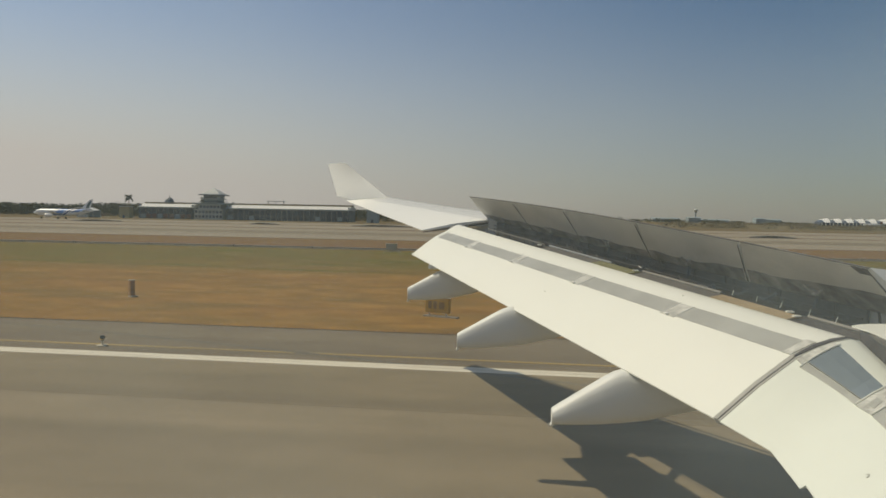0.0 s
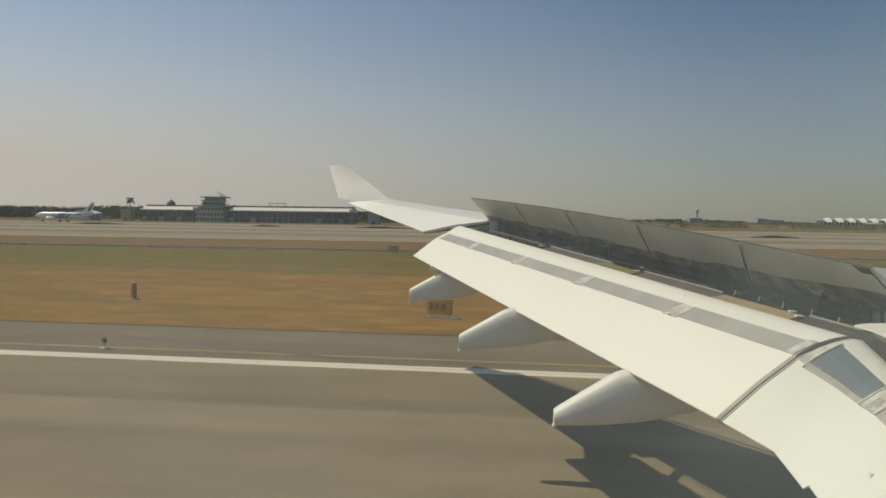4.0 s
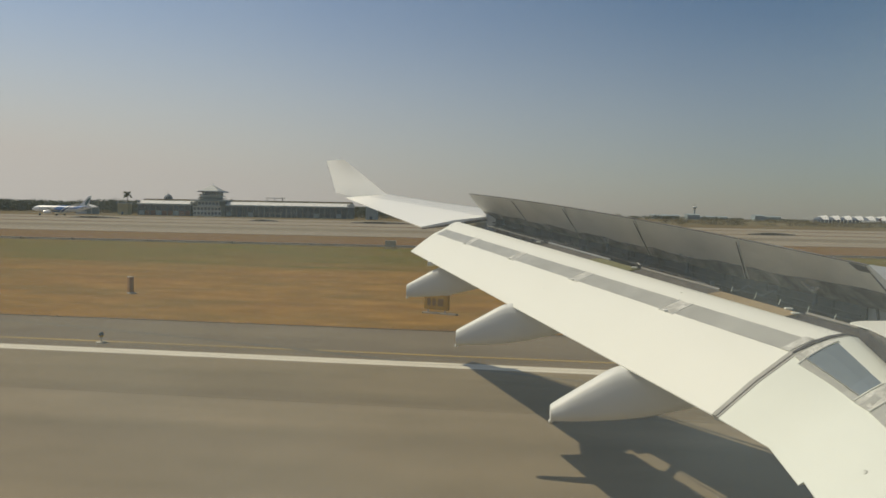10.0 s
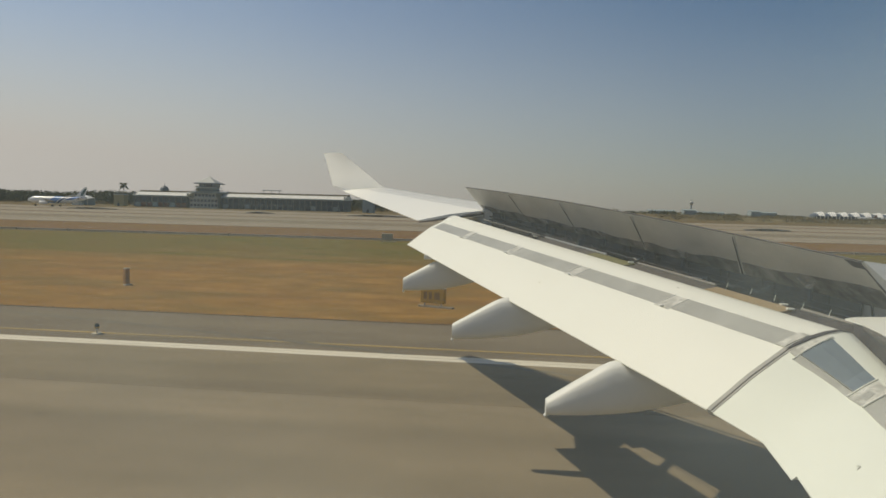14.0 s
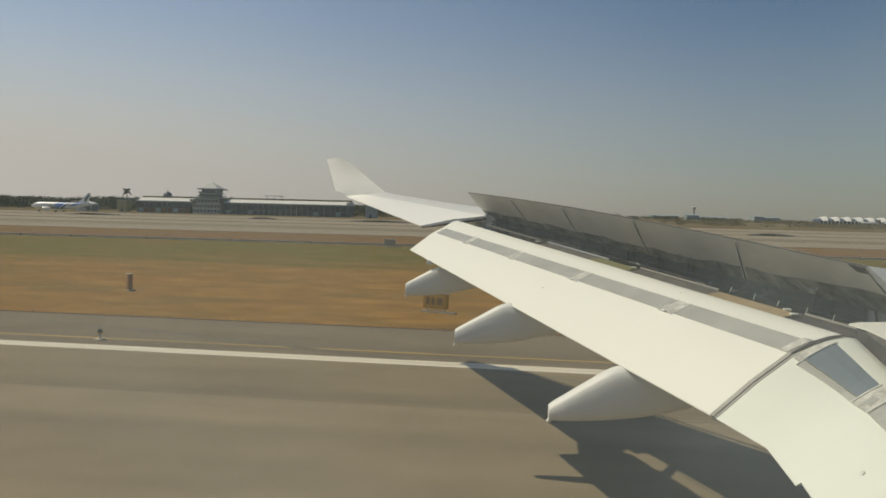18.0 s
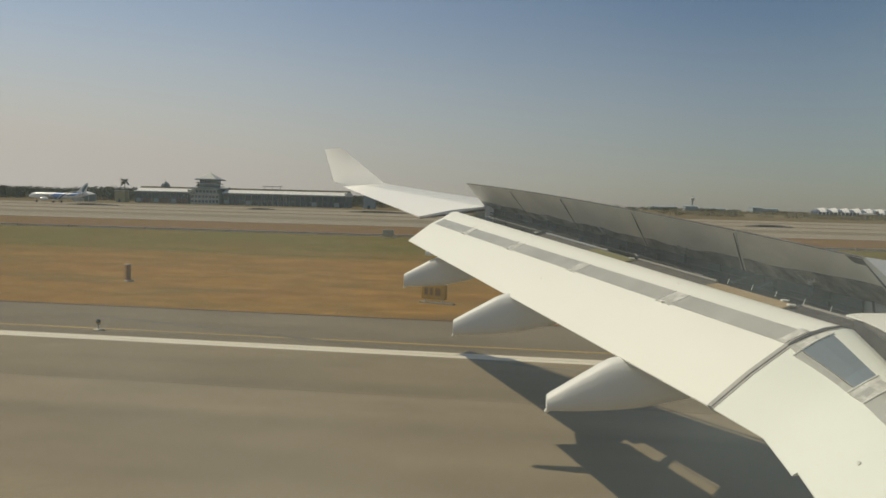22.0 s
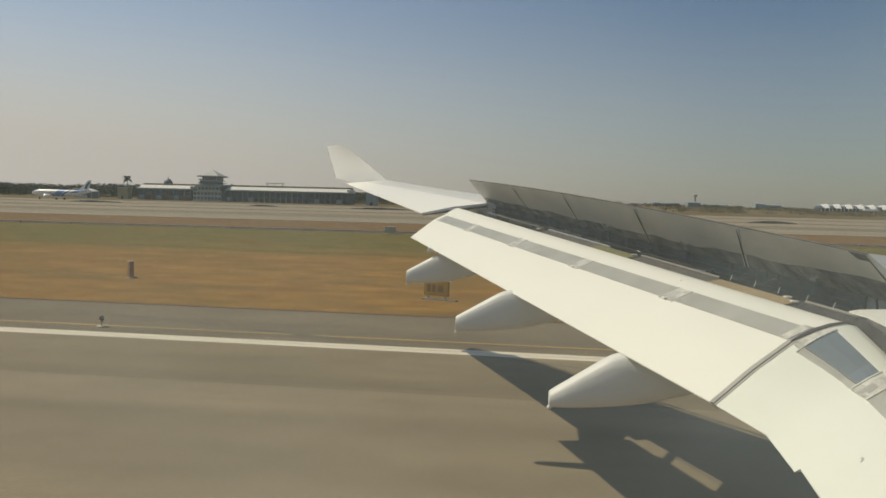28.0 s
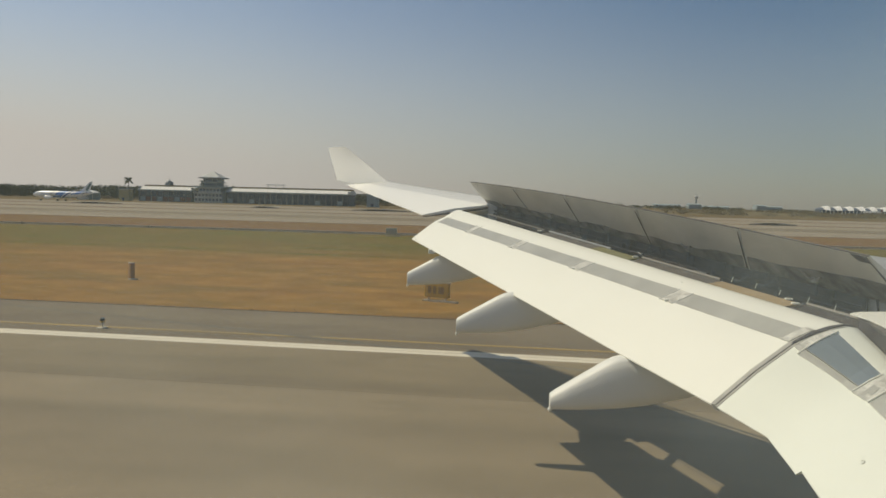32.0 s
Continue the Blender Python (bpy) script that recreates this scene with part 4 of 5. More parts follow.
part("stencil_mark", tube(hook, 0.006, 5), M_STRIP, inflap, "small grey hook-shaped stencil mark")
# fixed root panel ahead of the inboard flap
rows = [[V(3.723, 8.0, 4.70), V(3.9, 8.15, 4.70)], [V(3.737, 7.63, 4.70), V(4.45, 8.3, 4.70)], [V(3.577, 6.845, 4.70), V(5.2, 7.4, 4.75)],
        [V(3.45, 5.0, 4.66), V(6.3, 5.0, 4.80)], [V(3.5, 1.0, 4.5), V(8.2, 1.0, 4.6)]]
part("root_panel", skin_patch(rows, 0.0, 0.018, up=V(0, 0, 1)), M_WING, airliner, "cream-white fixed wing root panel")

# sheet closing the root hollow, coloured dark for the shade inside
rows = []
for s0, q in ((0.02, V(3.74, 7.85, 4.67)), (0.5, V(3.70, 7.5, 4.665)), (1.0, V(3.58, 6.9, 4.665)), (2.0, V(3.5, 5.9, 4.65)), (3.0, V(3.46, 5.0, 4.63)), (5.0, V(3.5, 1.0, 4.47))):
    n0 = inboard_at(s0, 7.3)
    rows.append([n0, lerp(n0, q, 0.5) + V(0, 0, -0.10), q])
shroud = part("root_shroud", skin_patch(rows, 0.0, 0.02, up=V(0, 0, 1)), M_DARK, airliner, "sheet before the root panel, the hollow's shade put into its colour")
part("lip_tube", tube([V(3.735, 7.60, 4.665), V(3.65, 7.2, 4.66), V(3.565, 6.84, 4.66), V(3.47, 5.9, 4.65)], (0.02, 0.032, 0.036, 0.036), 8), M_SHROUD, shroud, "brown-grey lip under the root panel")
for s0 in (0.75,):
    n0 = inboard_at(s0, 6.6)
    part("cross_strap", tube([n0, n0 + V(0.26, 0.06, -0.06), n0 + V(0.42, 0.1, 0.02)], 0.012, 6), M_BRACKET, shroud, "pale metal strap")

# fuselage and gear that carry the wing
SKIN = [2 * math.pi * i / 36 for i in range(36)]


def body_ring(x, r, dz):
    return [V(x, -2.5 + r * math.cos(a), 5.0 + dz + r * math.sin(a)) for a in SKIN]


bm = loft([body_ring(*st) for st in ((-29, 0.3, 1.3), (-26, 0.9, 1.0), (-20, 1.9, 0.5), (-13, 2.65, 0.1), (-8, 2.82, 0), (-0.45, 2.82, 0), (0.45, 2.82, 0),
                                     (10, 2.82, 0), (24, 2.82, 0), (29, 2.4, -0.2), (32, 1.4, -0.5), (33.2, 0.3, -0.7))])
hole = [f for f in bm.faces if abs(f.calc_center_median().x) < 0.2 and f.calc_center_median().y > 0 and 5.5 < f.calc_center_median().z < 5.95]
bmesh.ops.delete(bm, geom=hole, context='FACES')
fus = part("fuselage", bm, M_FUSE, airliner, "plain white fuselage", smooth=True)
sol = fus.modifiers.new("skin", 'SOLIDIFY')
sol.thickness, sol.offset = 0.06, -1
c, r, r2 = (0, -2.5, 5.0), 2.79, 2.785
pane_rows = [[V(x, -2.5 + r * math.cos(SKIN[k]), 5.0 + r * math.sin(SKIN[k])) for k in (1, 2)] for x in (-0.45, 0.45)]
pane = part("cabin_window_pane", skin_patch(pane_rows, 0.0, 0.006, up=V(0, 0.96, 0.28)), M_HAZY, fus, "smudged acrylic cabin window with an added haze veil")
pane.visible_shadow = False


def wheel_on(parent, x, y, r, w):
    part("wheel", tube([V(x, y - w / 2, r), V(x, y - w * 0.4, r), V(x, y + w * 0.4, r), V(x, y + w / 2, r)], (r * 0.9, r, r, r * 0.9), 20), M_TYRE, parent)


for x, ys in ((4.5, (2.6, -7.6)), (27.0, (-2.5,))):
    for y in ys:
        leg = part("gear_leg", tube([V(x, y, 0.7), V(x, y, 3.2)], 0.16, 10), M_METAL, airliner)
        for dx in ((-0.7, 0.7) if x < 20 else (0,)):
            for dy in (-0.5, 0.5):
                wheel_on(leg, x + dx, y + dy, 0.68, 0.4)
        if x < 20:
            part("bogie_beam", boxes((V(x, y, 0.7), (1.6, 0.2, 0.22))), M_METAL, leg)

# ---- airfield fittings ----
def sign_box(x, y, w, h, d, mat, label, legs=True, turn=0.0):
    g = thing("marker_sign", (x, y, 0), label, "airfield sign")
    z0 = 0.22 if legs else 0.02
    part("cabinet", boxes(((x, y, z0 + h / 2), (w, d, h)), bevel=0.03), mat, g)
    part("lid", boxes(((x, y, z0 + h + 0.02), (w * 1.06, d * 1.06, 0.05)), bevel=0.012), M_BOXWHITE, g)
    part("face_plate", boxes(((x, y - d / 2 - 0.008, z0 + h / 2), (w * 0.86, 0.012, h * 0.8))), mat, g)
    if legs:
        for sx in (-0.35, 0.35):
            part("leg", boxes(((x + sx * w, y, 0.1), (0.07, 0.07, 0.28))), M_METAL, g)
    part("concrete_pad", boxes(((x + 0.2, y, 0.0), (w * 1.4, d * 1.5, 0.1)), bevel=0.02), M_CONC, g)
    g.rotation_euler[2] = turn
    return g


M_ORANGE = material("faded_orange_paint", (0.38, 0.20, 0.06), (0.29, 0.15, 0.05), 0.6, scale=2, fine=14)
M_AMBER = material("amber_sign_face", (0.50, 0.31, 0.04), (0.40, 0.24, 0.035), 0.5, scale=2, fine=14)
M_BOXWHITE = material("weathered_white_box", (0.5, 0.46, 0.36), (0.36, 0.32, 0.25), 0.7, scale=2, fine=14)
M_SIGNBAR = material("brown_sign_bars", (0.24, 0.145, 0.04), (0.19, 0.115, 0.035), 0.6, scale=2, fine=14)
M_GLASS = material("dark_lamp_glass", (0.05, 0.06, 0.07), (0.03, 0.03, 0.03), 0.15)
sign_box(-25.3, 45.7, 0.34, 1.05, 0.30, M_ORANGE, "faded orange marker cabinet in dry grass", legs=False, turn=-0.6)
board = sign_box(-3.95, 40.6, 1.55, 0.85, 0.22, M_AMBER, "amber guidance sign with dark bars on a white pad", turn=-0.35)
for bx, bw in ((-0.45, 0.22), (-0.12, 0.20), (0.30, 0.34)):
    part("dark_bar", boxes(((-3.95 + bx, 40.6 - 0.128, 0.66), (bw, 0.012, 0.42))), M_SIGNBAR, board, "dark bar in place of writing")
sign_box(-18.5, 112.0, 1.7, 1.0, 0.8, M_BOXWHITE, "weathered white cabinet beyond the grass")


sign_box(172.0, 46.0, 1.3, 1.1, 0.5, M_BOXWHITE, "weathered white cabinet on a grass island beside an exit")
sign_box(60.0, 42.0, 1.5, 0.85, 0.22, M_AMBER, "amber guidance sign beside a runway exit")


def edge_light(x, y):
    g = thing("edge_light", (x, y, 0), "small elevated runway edge light beside the white line", "airfield light", "runway edge lights")
    part("base", tube([V(x, y, -0.004), V(x, y, 0.03), V(x, y, 0.05)], (0.22, 0.22, 0.16), 12), M_BOXWHITE, g)
    part("stem", tube([V(x, y, 0.05), V(x, y, 0.24)], 0.035, 8), M_METAL, g)
    head = part("lamp_head", tube([V(x, y, 0.24), V(x, y, 0.30), V(x, y, 0.42), V(x, y, 0.46)], (0.06, 0.10, 0.09, 0.04), 12), M_GLASS, g)
    part("collar", tube([V(x, y, 0.27), V(x, y, 0.31)], 0.115, 12), M_AMBER, head)
    return g


first = edge_light(*beside(-18.0, 28.1))
for x in (-78.0, 42.0, 102.0):
    copy_thing(first, pose(*beside(x, 28.1), 0))

# drain channel with kerbs and marker posts across the grass
g = thing("drain_channel", (0, 118, 0), "pale concrete drain channel with low kerbs in the grass", "drain", kind="structure")
for y, h, m in ((116.6, 0.07, M_CONC), (119.3, 0.16, M_CONC)):
    part("kerb", slab(-900, 900, y, y + 0.5, -0.2, h), m, g)
part("channel_bed", slab(-900, 900, 117.1, 119.3, -0.3, -0.015), M_SHROUD, g, "dark channel bed")
rng = random.Random(4)
for i in range(46):
    x = -320 + i * 13 + rng.uniform(-3, 3)
    part("marker_post", boxes(((x, 116.2, 0.18), (0.3, 0.22, 0.44)), bevel=0.03), M_CONC, g)

# dark culvert mouths and a mound on the far side
M_CULVERT = material("dark_culvert_stone", (0.07, 0.062, 0.052), (0.045, 0.04, 0.035), 0.9, scale=0.6, fine=5)
for x, y, w in ((-210, 346, 26), (-122, 347, 14), (-62, 346, 30), (210, 346, 12), (96, 268, 16)):
    c = thing("culvert", (x, y, 0), "low dark culvert head among pale paving", "culvert", "culverts")
    rings = []
    for i in range(9):
        f = i / 8
        hgt = 0.9 * math.sin(math.pi * min(max(f, 0.06), 0.94)) ** 0.5
        xx = x - w / 2 + w * f
        rings.append([V(xx, y - 1.6, -0.05), V(xx, y - 1.2, hgt * 0.7), V(xx, y + 0.6, hgt), V(xx, y + 1.8, -0.05)])
    part("mound", loft(rings), M_CULVERT, c)
    part("headwall", boxes(((x - w * 0.1, y - 1.7, 0.35), (w * 0.35, 0.3, 0.8))), M_CULVERT, c)

M_SOIL = material("dark_verge_soil", (0.085, 0.060, 0.036), (0.055, 0.042, 0.026), 0.95, scale=0.5, stretch=(0.3, 3, 1), fine=4, amount=1.1)
structure("verge_soil", lane(-900, 900, EDGE, EDGE + 0.16, -0.2, 0.012), M_SOIL, "dark strip of soil where asphalt meets grass", "verge")
# short dry grass along the paving and in the near verge
rng = np.random.default_rng(7)
n = 5000
yy = EDGE + 0.01 + np.abs(rng.normal(0, 1, n)) ** 1.4 * 0.35
keep = yy < 72
yy = yy[keep]
xx = rng.uniform(-62, 46, len(yy))
hh = rng.uniform(0.0, 0.010, len(yy))
ww = rng.uniform(0.02, 0.07, len(yy))
ang = rng.uniform(0, np.pi, len(yy))
lean = rng.normal(0, 0.05, (len(yy), 2))
dx, dy = np.cos(ang) * ww, np.sin(ang) * ww
verts = np.empty((len(yy), 3, 3))
xx, yy = xx * math.cos(HEAD) - yy * math.sin(HEAD), xx * math.sin(HEAD) + yy * math.cos(HEAD)
verts[:, 0] = np.stack((xx - dx, yy - dy, np.full_like(xx, -0.04)), 1)
verts[:, 1] = np.stack((xx + dx, yy + dy, np.full_like(xx, -0.04)), 1)
verts[:, 2] = np.stack((xx + lean[:, 0], yy + lean[:, 1], hh), 1)
me = bpy.data.meshes.new("grass_tufts")
me.from_pydata(verts.reshape(-1, 3).tolist(), [], np.arange(len(yy) * 3).reshape(-1, 3).tolist())
M_TUFT = material("dry_grass_blades", (0.24, 0.155, 0.055), (0.18, 0.125, 0.044), 0.95, scale=0.2, fine=2.0, amount=1.2, spec=0.1)
me.materials.append(M_TUFT)
tagged(new("grass_tufts", me), "short dry golden grass along the paving", "grass", kind="stuff")


# ---- far woods, reeds and palms ----
def foliage(name, xs, ys, hs, rs, leaves, size, mat, label, seed, squash=1.0, uneven=0.35):
    """Many small leaf clumps round each crown's centre; uneven outline with gaps."""
    g = np.random.default_rng(seed)
    quads = []
    for x, y, h, r in zip(xs, ys, hs, rs):
        c = g.normal(0, 1, (leaves, 3))
        c /= np.linalg.norm(c, axis=1)[:, None]
        c *= (g.random((leaves, 1)) ** 0.4)
        lump = 1 + uneven * np.sin(c[:, :1] * 5 + x) * np.cos(c[:, 2:3] * 4 + y)
        p = c * lump * np.array([r, r, h * 0.5 * squash]) + np.array([x, y, h * 0.52])
        p[:, 2] = np.maximum(p[:, 2], 0.2)
        u = g.normal(0, 1, (leaves, 3))
        u /= np.linalg.norm(u, axis=1)[:, None]
        w = np.cross(u, g.normal(0, 1, (leaves, 3)))
        w /= np.linalg.norm(w, axis=1)[:, None]
        s = g.uniform(0.5, 1.1, (leaves, 1)) * size
        quads.append(np.stack((p - u * s, p - w * s * 0.7, p + u * s, p + w * s * 0.7), 1))
    v = np.concatenate(quads).reshape(-1, 3)
    me = bpy.data.meshes.new(name)
    me.from_pydata(v.tolist(), [], np.arange(len(v)).reshape(-1, 4).tolist())
    me.materials.append(mat)
    return tagged(new(name, me), label, "trees", kind="stuff")


g = np.random.default_rng(11)
n = 1500
xs = g.uniform(-1050, 70, n)
hs = 12.0 + 1.3 * np.sin(xs * 0.017) + 0.8 * np.sin(xs * 0.063 + 1) + g.normal(0, 0.5, n)
foliage("far_woods", xs, g.uniform(640, 700, n), np.clip(hs, 6, 17), g.uniform(4.5, 8.5, n), 150, 1.0, M_LEAF,
        "dark green belt of far trees behind the airfield", 3, uneven=0.18)
n = 330
xs = g.uniform(-1000, 1500, n)
foliage("far_scrub", xs, g.uniform(600, 638, n), g.uniform(2.0, 3.6, n), g.uniform(4, 9, n), 70, 0.7, M_REED,
        "dry brown reeds and scrub before the far trees", 5)
n = 1500
xs = g.uniform(150, 1700, n)
foliage("far_reeds", xs, g.uniform(625, 770, n), g.uniform(3.6, 6.2, n), g.uniform(5, 10, n), 70, 0.55, M_REED,
        "dry brown reed belt along the horizon", 6)
n = 90
xs = g.uniform(160, 1500, n)
foliage("far_bushes", xs, g.uniform(618, 632, n), g.uniform(1.6, 3.2, n), g.uniform(4, 10, n), 60, 0.6, M_LEAF,
        "low dark green bushes before the reeds", 9)
bank = []
for x in range(110, 1760, 30):
    h = 2.6 + 0.7 * math.sin(x * 0.013) + 0.4 * math.sin(x * 0.051 + 2)
    e = min(1.0, (x - 100) / 90)
    bank.append([V(x, 622, -0.2), V(x, 634, h * 0.7 * e), V(x, 660, h * e), V(x, 760, h * e), V(x, 790, -0.2)])
structure("reed_bank", loft(bank), M_REED, "low bank of dry brown earth under the reeds", "bank")
n = 320
xs = g.uniform(-2300, 2600, n)
foliage("distant_woods", xs, g.uniform(1900, 2300, n), np.where(xs > 250, 8.0, 14.0) + 3 * np.sin(xs * 0.006) + g.normal(0, 2, n), g.uniform(12, 22, n), 70, 2.6, M_LEAF,
        "hazy dark woods on the horizon", 8)


def palm(x, y, h):
    p = thing("palm_tree", (x, y, 0), "tall palm tree beside the terminal hall", "tree", "palms beside the hall")
    part("trunk", tube([V(x, y, 0), V(x + 0.3, y, h * 0.5), V(x + 0.1, y, h)], (0.42, 0.34, 0.26), 8), M_BARK, p)
    bm = bmesh.new()
    r = random.Random(int(x))
    for i in range(46):
        a = i * 2.399 + r.uniform(-0.2, 0.2)
        up = r.uniform(-0.6, 1.7)
        L = r.uniform(3.0, 4.6)
        pts = []
        for k in range(5):
            f = k / 4
            pts.append(V(x + 0.1 + math.cos(a) * L * f, y + math.sin(a) * L * f, h + up * 2.6 * f - 2.6 * f * f))
        side = V(-math.sin(a), math.cos(a), 0)
        for q0, q1, w0, w1 in zip(pts, pts[1:], (0.2, 0.75, 0.8, 0.5), (0.75, 0.8, 0.5, 0.06)):
            for s in (1, -1):
                bm.faces.new([bm.verts.new(v) for v in (q0, q1, q1 + side * w1 * s + V(0, 0, -w1 * 0.6), q0 + side * w0 * s + V(0, 0, -w0 * 0.6))])
    part("crown", bm, M_LEAF, p)
    return p


palm(-299, 536, 16.5)
palm(-246, 556, 16.0)

# ---- terminal hall with its control tower ----
M_HALLWALL = material("pale_blue_plaster", (0.30, 0.36, 0.38), (0.24, 0.29, 0.31), 0.7, scale=0.2, fine=2)
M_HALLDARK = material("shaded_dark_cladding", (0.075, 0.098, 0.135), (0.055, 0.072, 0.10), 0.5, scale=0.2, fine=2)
M_ROOF = material("pale_metal_roofing", (0.82, 0.80, 0.74), (0.72, 0.70, 0.65), 0.4, metal=0.0, scale=0.3, fine=3)
M_PANE = material("blue_tinted_glazing", (0.04, 0.062, 0.105), (0.028, 0.042, 0.07), 0.12, scale=0.3, fine=2)
M_BRICKRED = material("red_brown_cladding", (0.22, 0.10, 0.075), (0.16, 0.08, 0.06), 0.8, scale=0.4, fine=3)
M_TOWER = material("white_tower_plaster", (0.56, 0.57, 0.55), (0.46, 0.47, 0.45), 0.7, scale=0.3, fine=2)


M_JETWHITE = material("glossy_white_jet_paint", (0.80, 0.80, 0.80), (0.74, 0.74, 0.75), 0.25, scale=0.4, fine=4)
M_JETBLUE = material("light_blue_jet_paint", (0.12, 0.26, 0.60), (0.10, 0.22, 0.52), 0.3, scale=0.4, fine=4)
M_JETNAVY = material("deep_blue_jet_paint", (0.05, 0.09, 0.26), (0.04, 0.075, 0.22), 0.3, scale=0.4, fine=4)
M_TAILGREEN = material("dark_teal_tail_paint", (0.06, 0.13, 0.15), (0.05, 0.10, 0.12), 0.35, scale=0.4, fine=4)
M_HUTYELLOW = material("pale_yellow_plaster", (0.42, 0.36, 0.20), (0.34, 0.29, 0.16), 0.8, scale=0.4, fine=3)
M_PILASTER = material("slate_blue_pilaster", (0.13, 0.155, 0.19), (0.10, 0.12, 0.15), 0.7, scale=0.3, fine=2)


def hall(x0, x1, y, label, arches):
    L = x1 - x0
    b = thing("terminal_hall", ((x0 + x1) / 2, y, 0), label, "building", "halls beside the tower")
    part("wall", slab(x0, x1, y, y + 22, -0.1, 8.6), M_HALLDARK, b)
    prof = ((-1.6, 8.5), (-1.6, 8.9), (4.5, 11.2), (12, 11.7), (19, 11.2), (23.5, 8.9), (23.5, 8.5))
    roof = part("roof", loft([[V(x, y + a, z) for a, z in prof] for x in (x0 - 1, x1 + 1)]), M_ROOF, b, "long pale metal roof")
    part("fascia", slab(x0 - 1, x1 + 1, y - 1.9, y - 1.6, 8.2, 9.0), M_HALLWALL, roof)
    part("ridge_cap", slab(x0 - 1, x1 + 1, y + 9, y + 15, 11.6, 12.7), M_REED, roof, "dull tan ridge cap")
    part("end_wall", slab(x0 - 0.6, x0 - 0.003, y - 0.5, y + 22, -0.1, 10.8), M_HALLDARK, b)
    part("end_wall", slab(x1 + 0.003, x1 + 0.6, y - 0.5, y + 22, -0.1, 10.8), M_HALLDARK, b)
    n = int(L / 4.2)
    for i in range(n):
        x = x0 + (i + 0.5) * L / n
        part("window", boxes(((x, y - 0.06, 5.7), (L / n * 0.82, 0.12, 3.6))), M_PANE, b)
        part("pilaster", boxes(((x + L / n * 0.5, y - 0.2, 4.2), (0.4, 0.4, 8.4))), M_PILASTER, b)
        if arches and 0.22 < (i + 0.5) / n < 0.58:
            bm = bmesh.new()
            w = L / n * 0.38
            ring = [V(x - w, 0, 0.2), V(x - w, 0, 1.8)] + [V(x - w * math.cos(a), 0, 1.8 + w * math.sin(a)) for a in (0.5, 1.05, 1.57, 2.1, 2.64)] + [V(x + w, 0, 1.8), V(x + w, 0, 0.2)]
            loft([[p + V(0, y - 0.14, 0) for p in ring], [p + V(0, y + 0.05, 0) for p in ring]], bm=bm)
            part("arched_opening", bm, M_PANE, b)
        elif not arches:
            part("base_panel", boxes(((x, y - 0.07, 2.0), (L / n * 0.85, 0.14, 3.2))), M_BRICKRED if i % 3 else M_HALLWALL, b)
        else:
            part("base_panel", boxes(((x, y - 0.07, 2.0), (L / n * 0.85, 0.14, 3.0))), M_HALLWALL if i % 4 == 0 else M_PANE, b)
    return b


HY = 520.0
hall(-281, -240, HY, "long hall with pale metal roof, dark glazing and red base panels", False)
hall(-212, -119, HY, "longer hall with pale metal roof and arched openings", True)
TX, TY = -225.5, HY - 3
tw = thing("control_tower", (TX, TY, 0), "white stepped control tower with wide dark eaves and a pyramid roof", "control tower")
part("base_block", slab(TX - 10.92, TX + 10.92, TY, TY + 22, -0.1, 7.6), M_TOWER, tw)
part("upper_block", slab(TX - 8.58, TX + 8.58, TY + 2, TY + 20, 7.6, 11.6), M_TOWER, tw)
part("ledge", slab(TX - 11.7, TX + 11.7, TY - 1.2, TY + 23, 7.4, 7.9), M_TOWER, tw)
part("ledge", slab(TX - 12.87, TX + 12.87, TY - 0.4, TY + 22, 11.5, 12.2), M_HALLWALL, tw)
part("shaft", slab(TX - 5.07, TX + 5.07, TY + 4, TY + 17, 12.2, 16.0), M_HALLWALL, tw)
part("cab_floor", slab(TX - 6.63, TX + 6.63, TY + 2, TY + 19, 15.2, 15.8), M_TOWER, tw)
part("cab_glazing", slab(TX - 5.38, TX + 5.38, TY + 3.6, TY + 17.4, 15.8, 18.4), M_PANE, tw, "dark cab glazing")
for i in range(7):
    part("mullion", boxes(((TX - 5.38 + i * 1.79, TY + 3.5, 17.1), (0.22, 0.22, 2.6))), M_TOWER, tw)
cx, cy = TX, TY + 10.5
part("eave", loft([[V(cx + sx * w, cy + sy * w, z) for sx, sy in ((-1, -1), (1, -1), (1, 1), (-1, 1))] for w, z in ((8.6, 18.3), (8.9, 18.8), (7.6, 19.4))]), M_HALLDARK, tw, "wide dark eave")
part("pyramid_roof", loft([[V(cx + sx * w, cy + sy * w, z) for sx, sy in ((-1, -1), (1, -1), (1, 1), (-1, 1))] for w, z in ((7.0, 19.4), (3.8, 21.6), (1.0, 23.4), (0.2, 24.0))]), M_TOWER, tw, "grey metal pyramid roof")
part("balcony", slab(TX - 7.41, TX + 7.41, TY + 1.2, TY + 19.6, 13.4, 13.9), M_HALLDARK, tw)
part("balcony", slab(TX - 9.75, TX + 14.43, TY + 1.0, TY + 20, 12.2, 12.6), M_HALLWALL, tw)
part("mast", tube([V(cx, cy, 23.8), V(cx, cy, 27)], (0.12, 0.05), 6), M_METAL, tw)
for z in (1.2, 4.6):
    for i in range(8):
        x = TX - 9.52 + i * 2.73
        wdw = part("window", boxes(((x, TY - 0.06, z + 1.1), (1.8, 0.14, 1.9))), M_PANE, tw)
        part("sill", boxes(((x, TY - 0.2, z + 0.05), (2.0, 0.4, 0.16))), M_TOWER, wdw)
for i in range(6):
    part("window", boxes(((TX - 6.86 + i * 2.73, TY + 1.94, 9.7), (1.9, 0.14, 1.9))), M_PANE, tw)
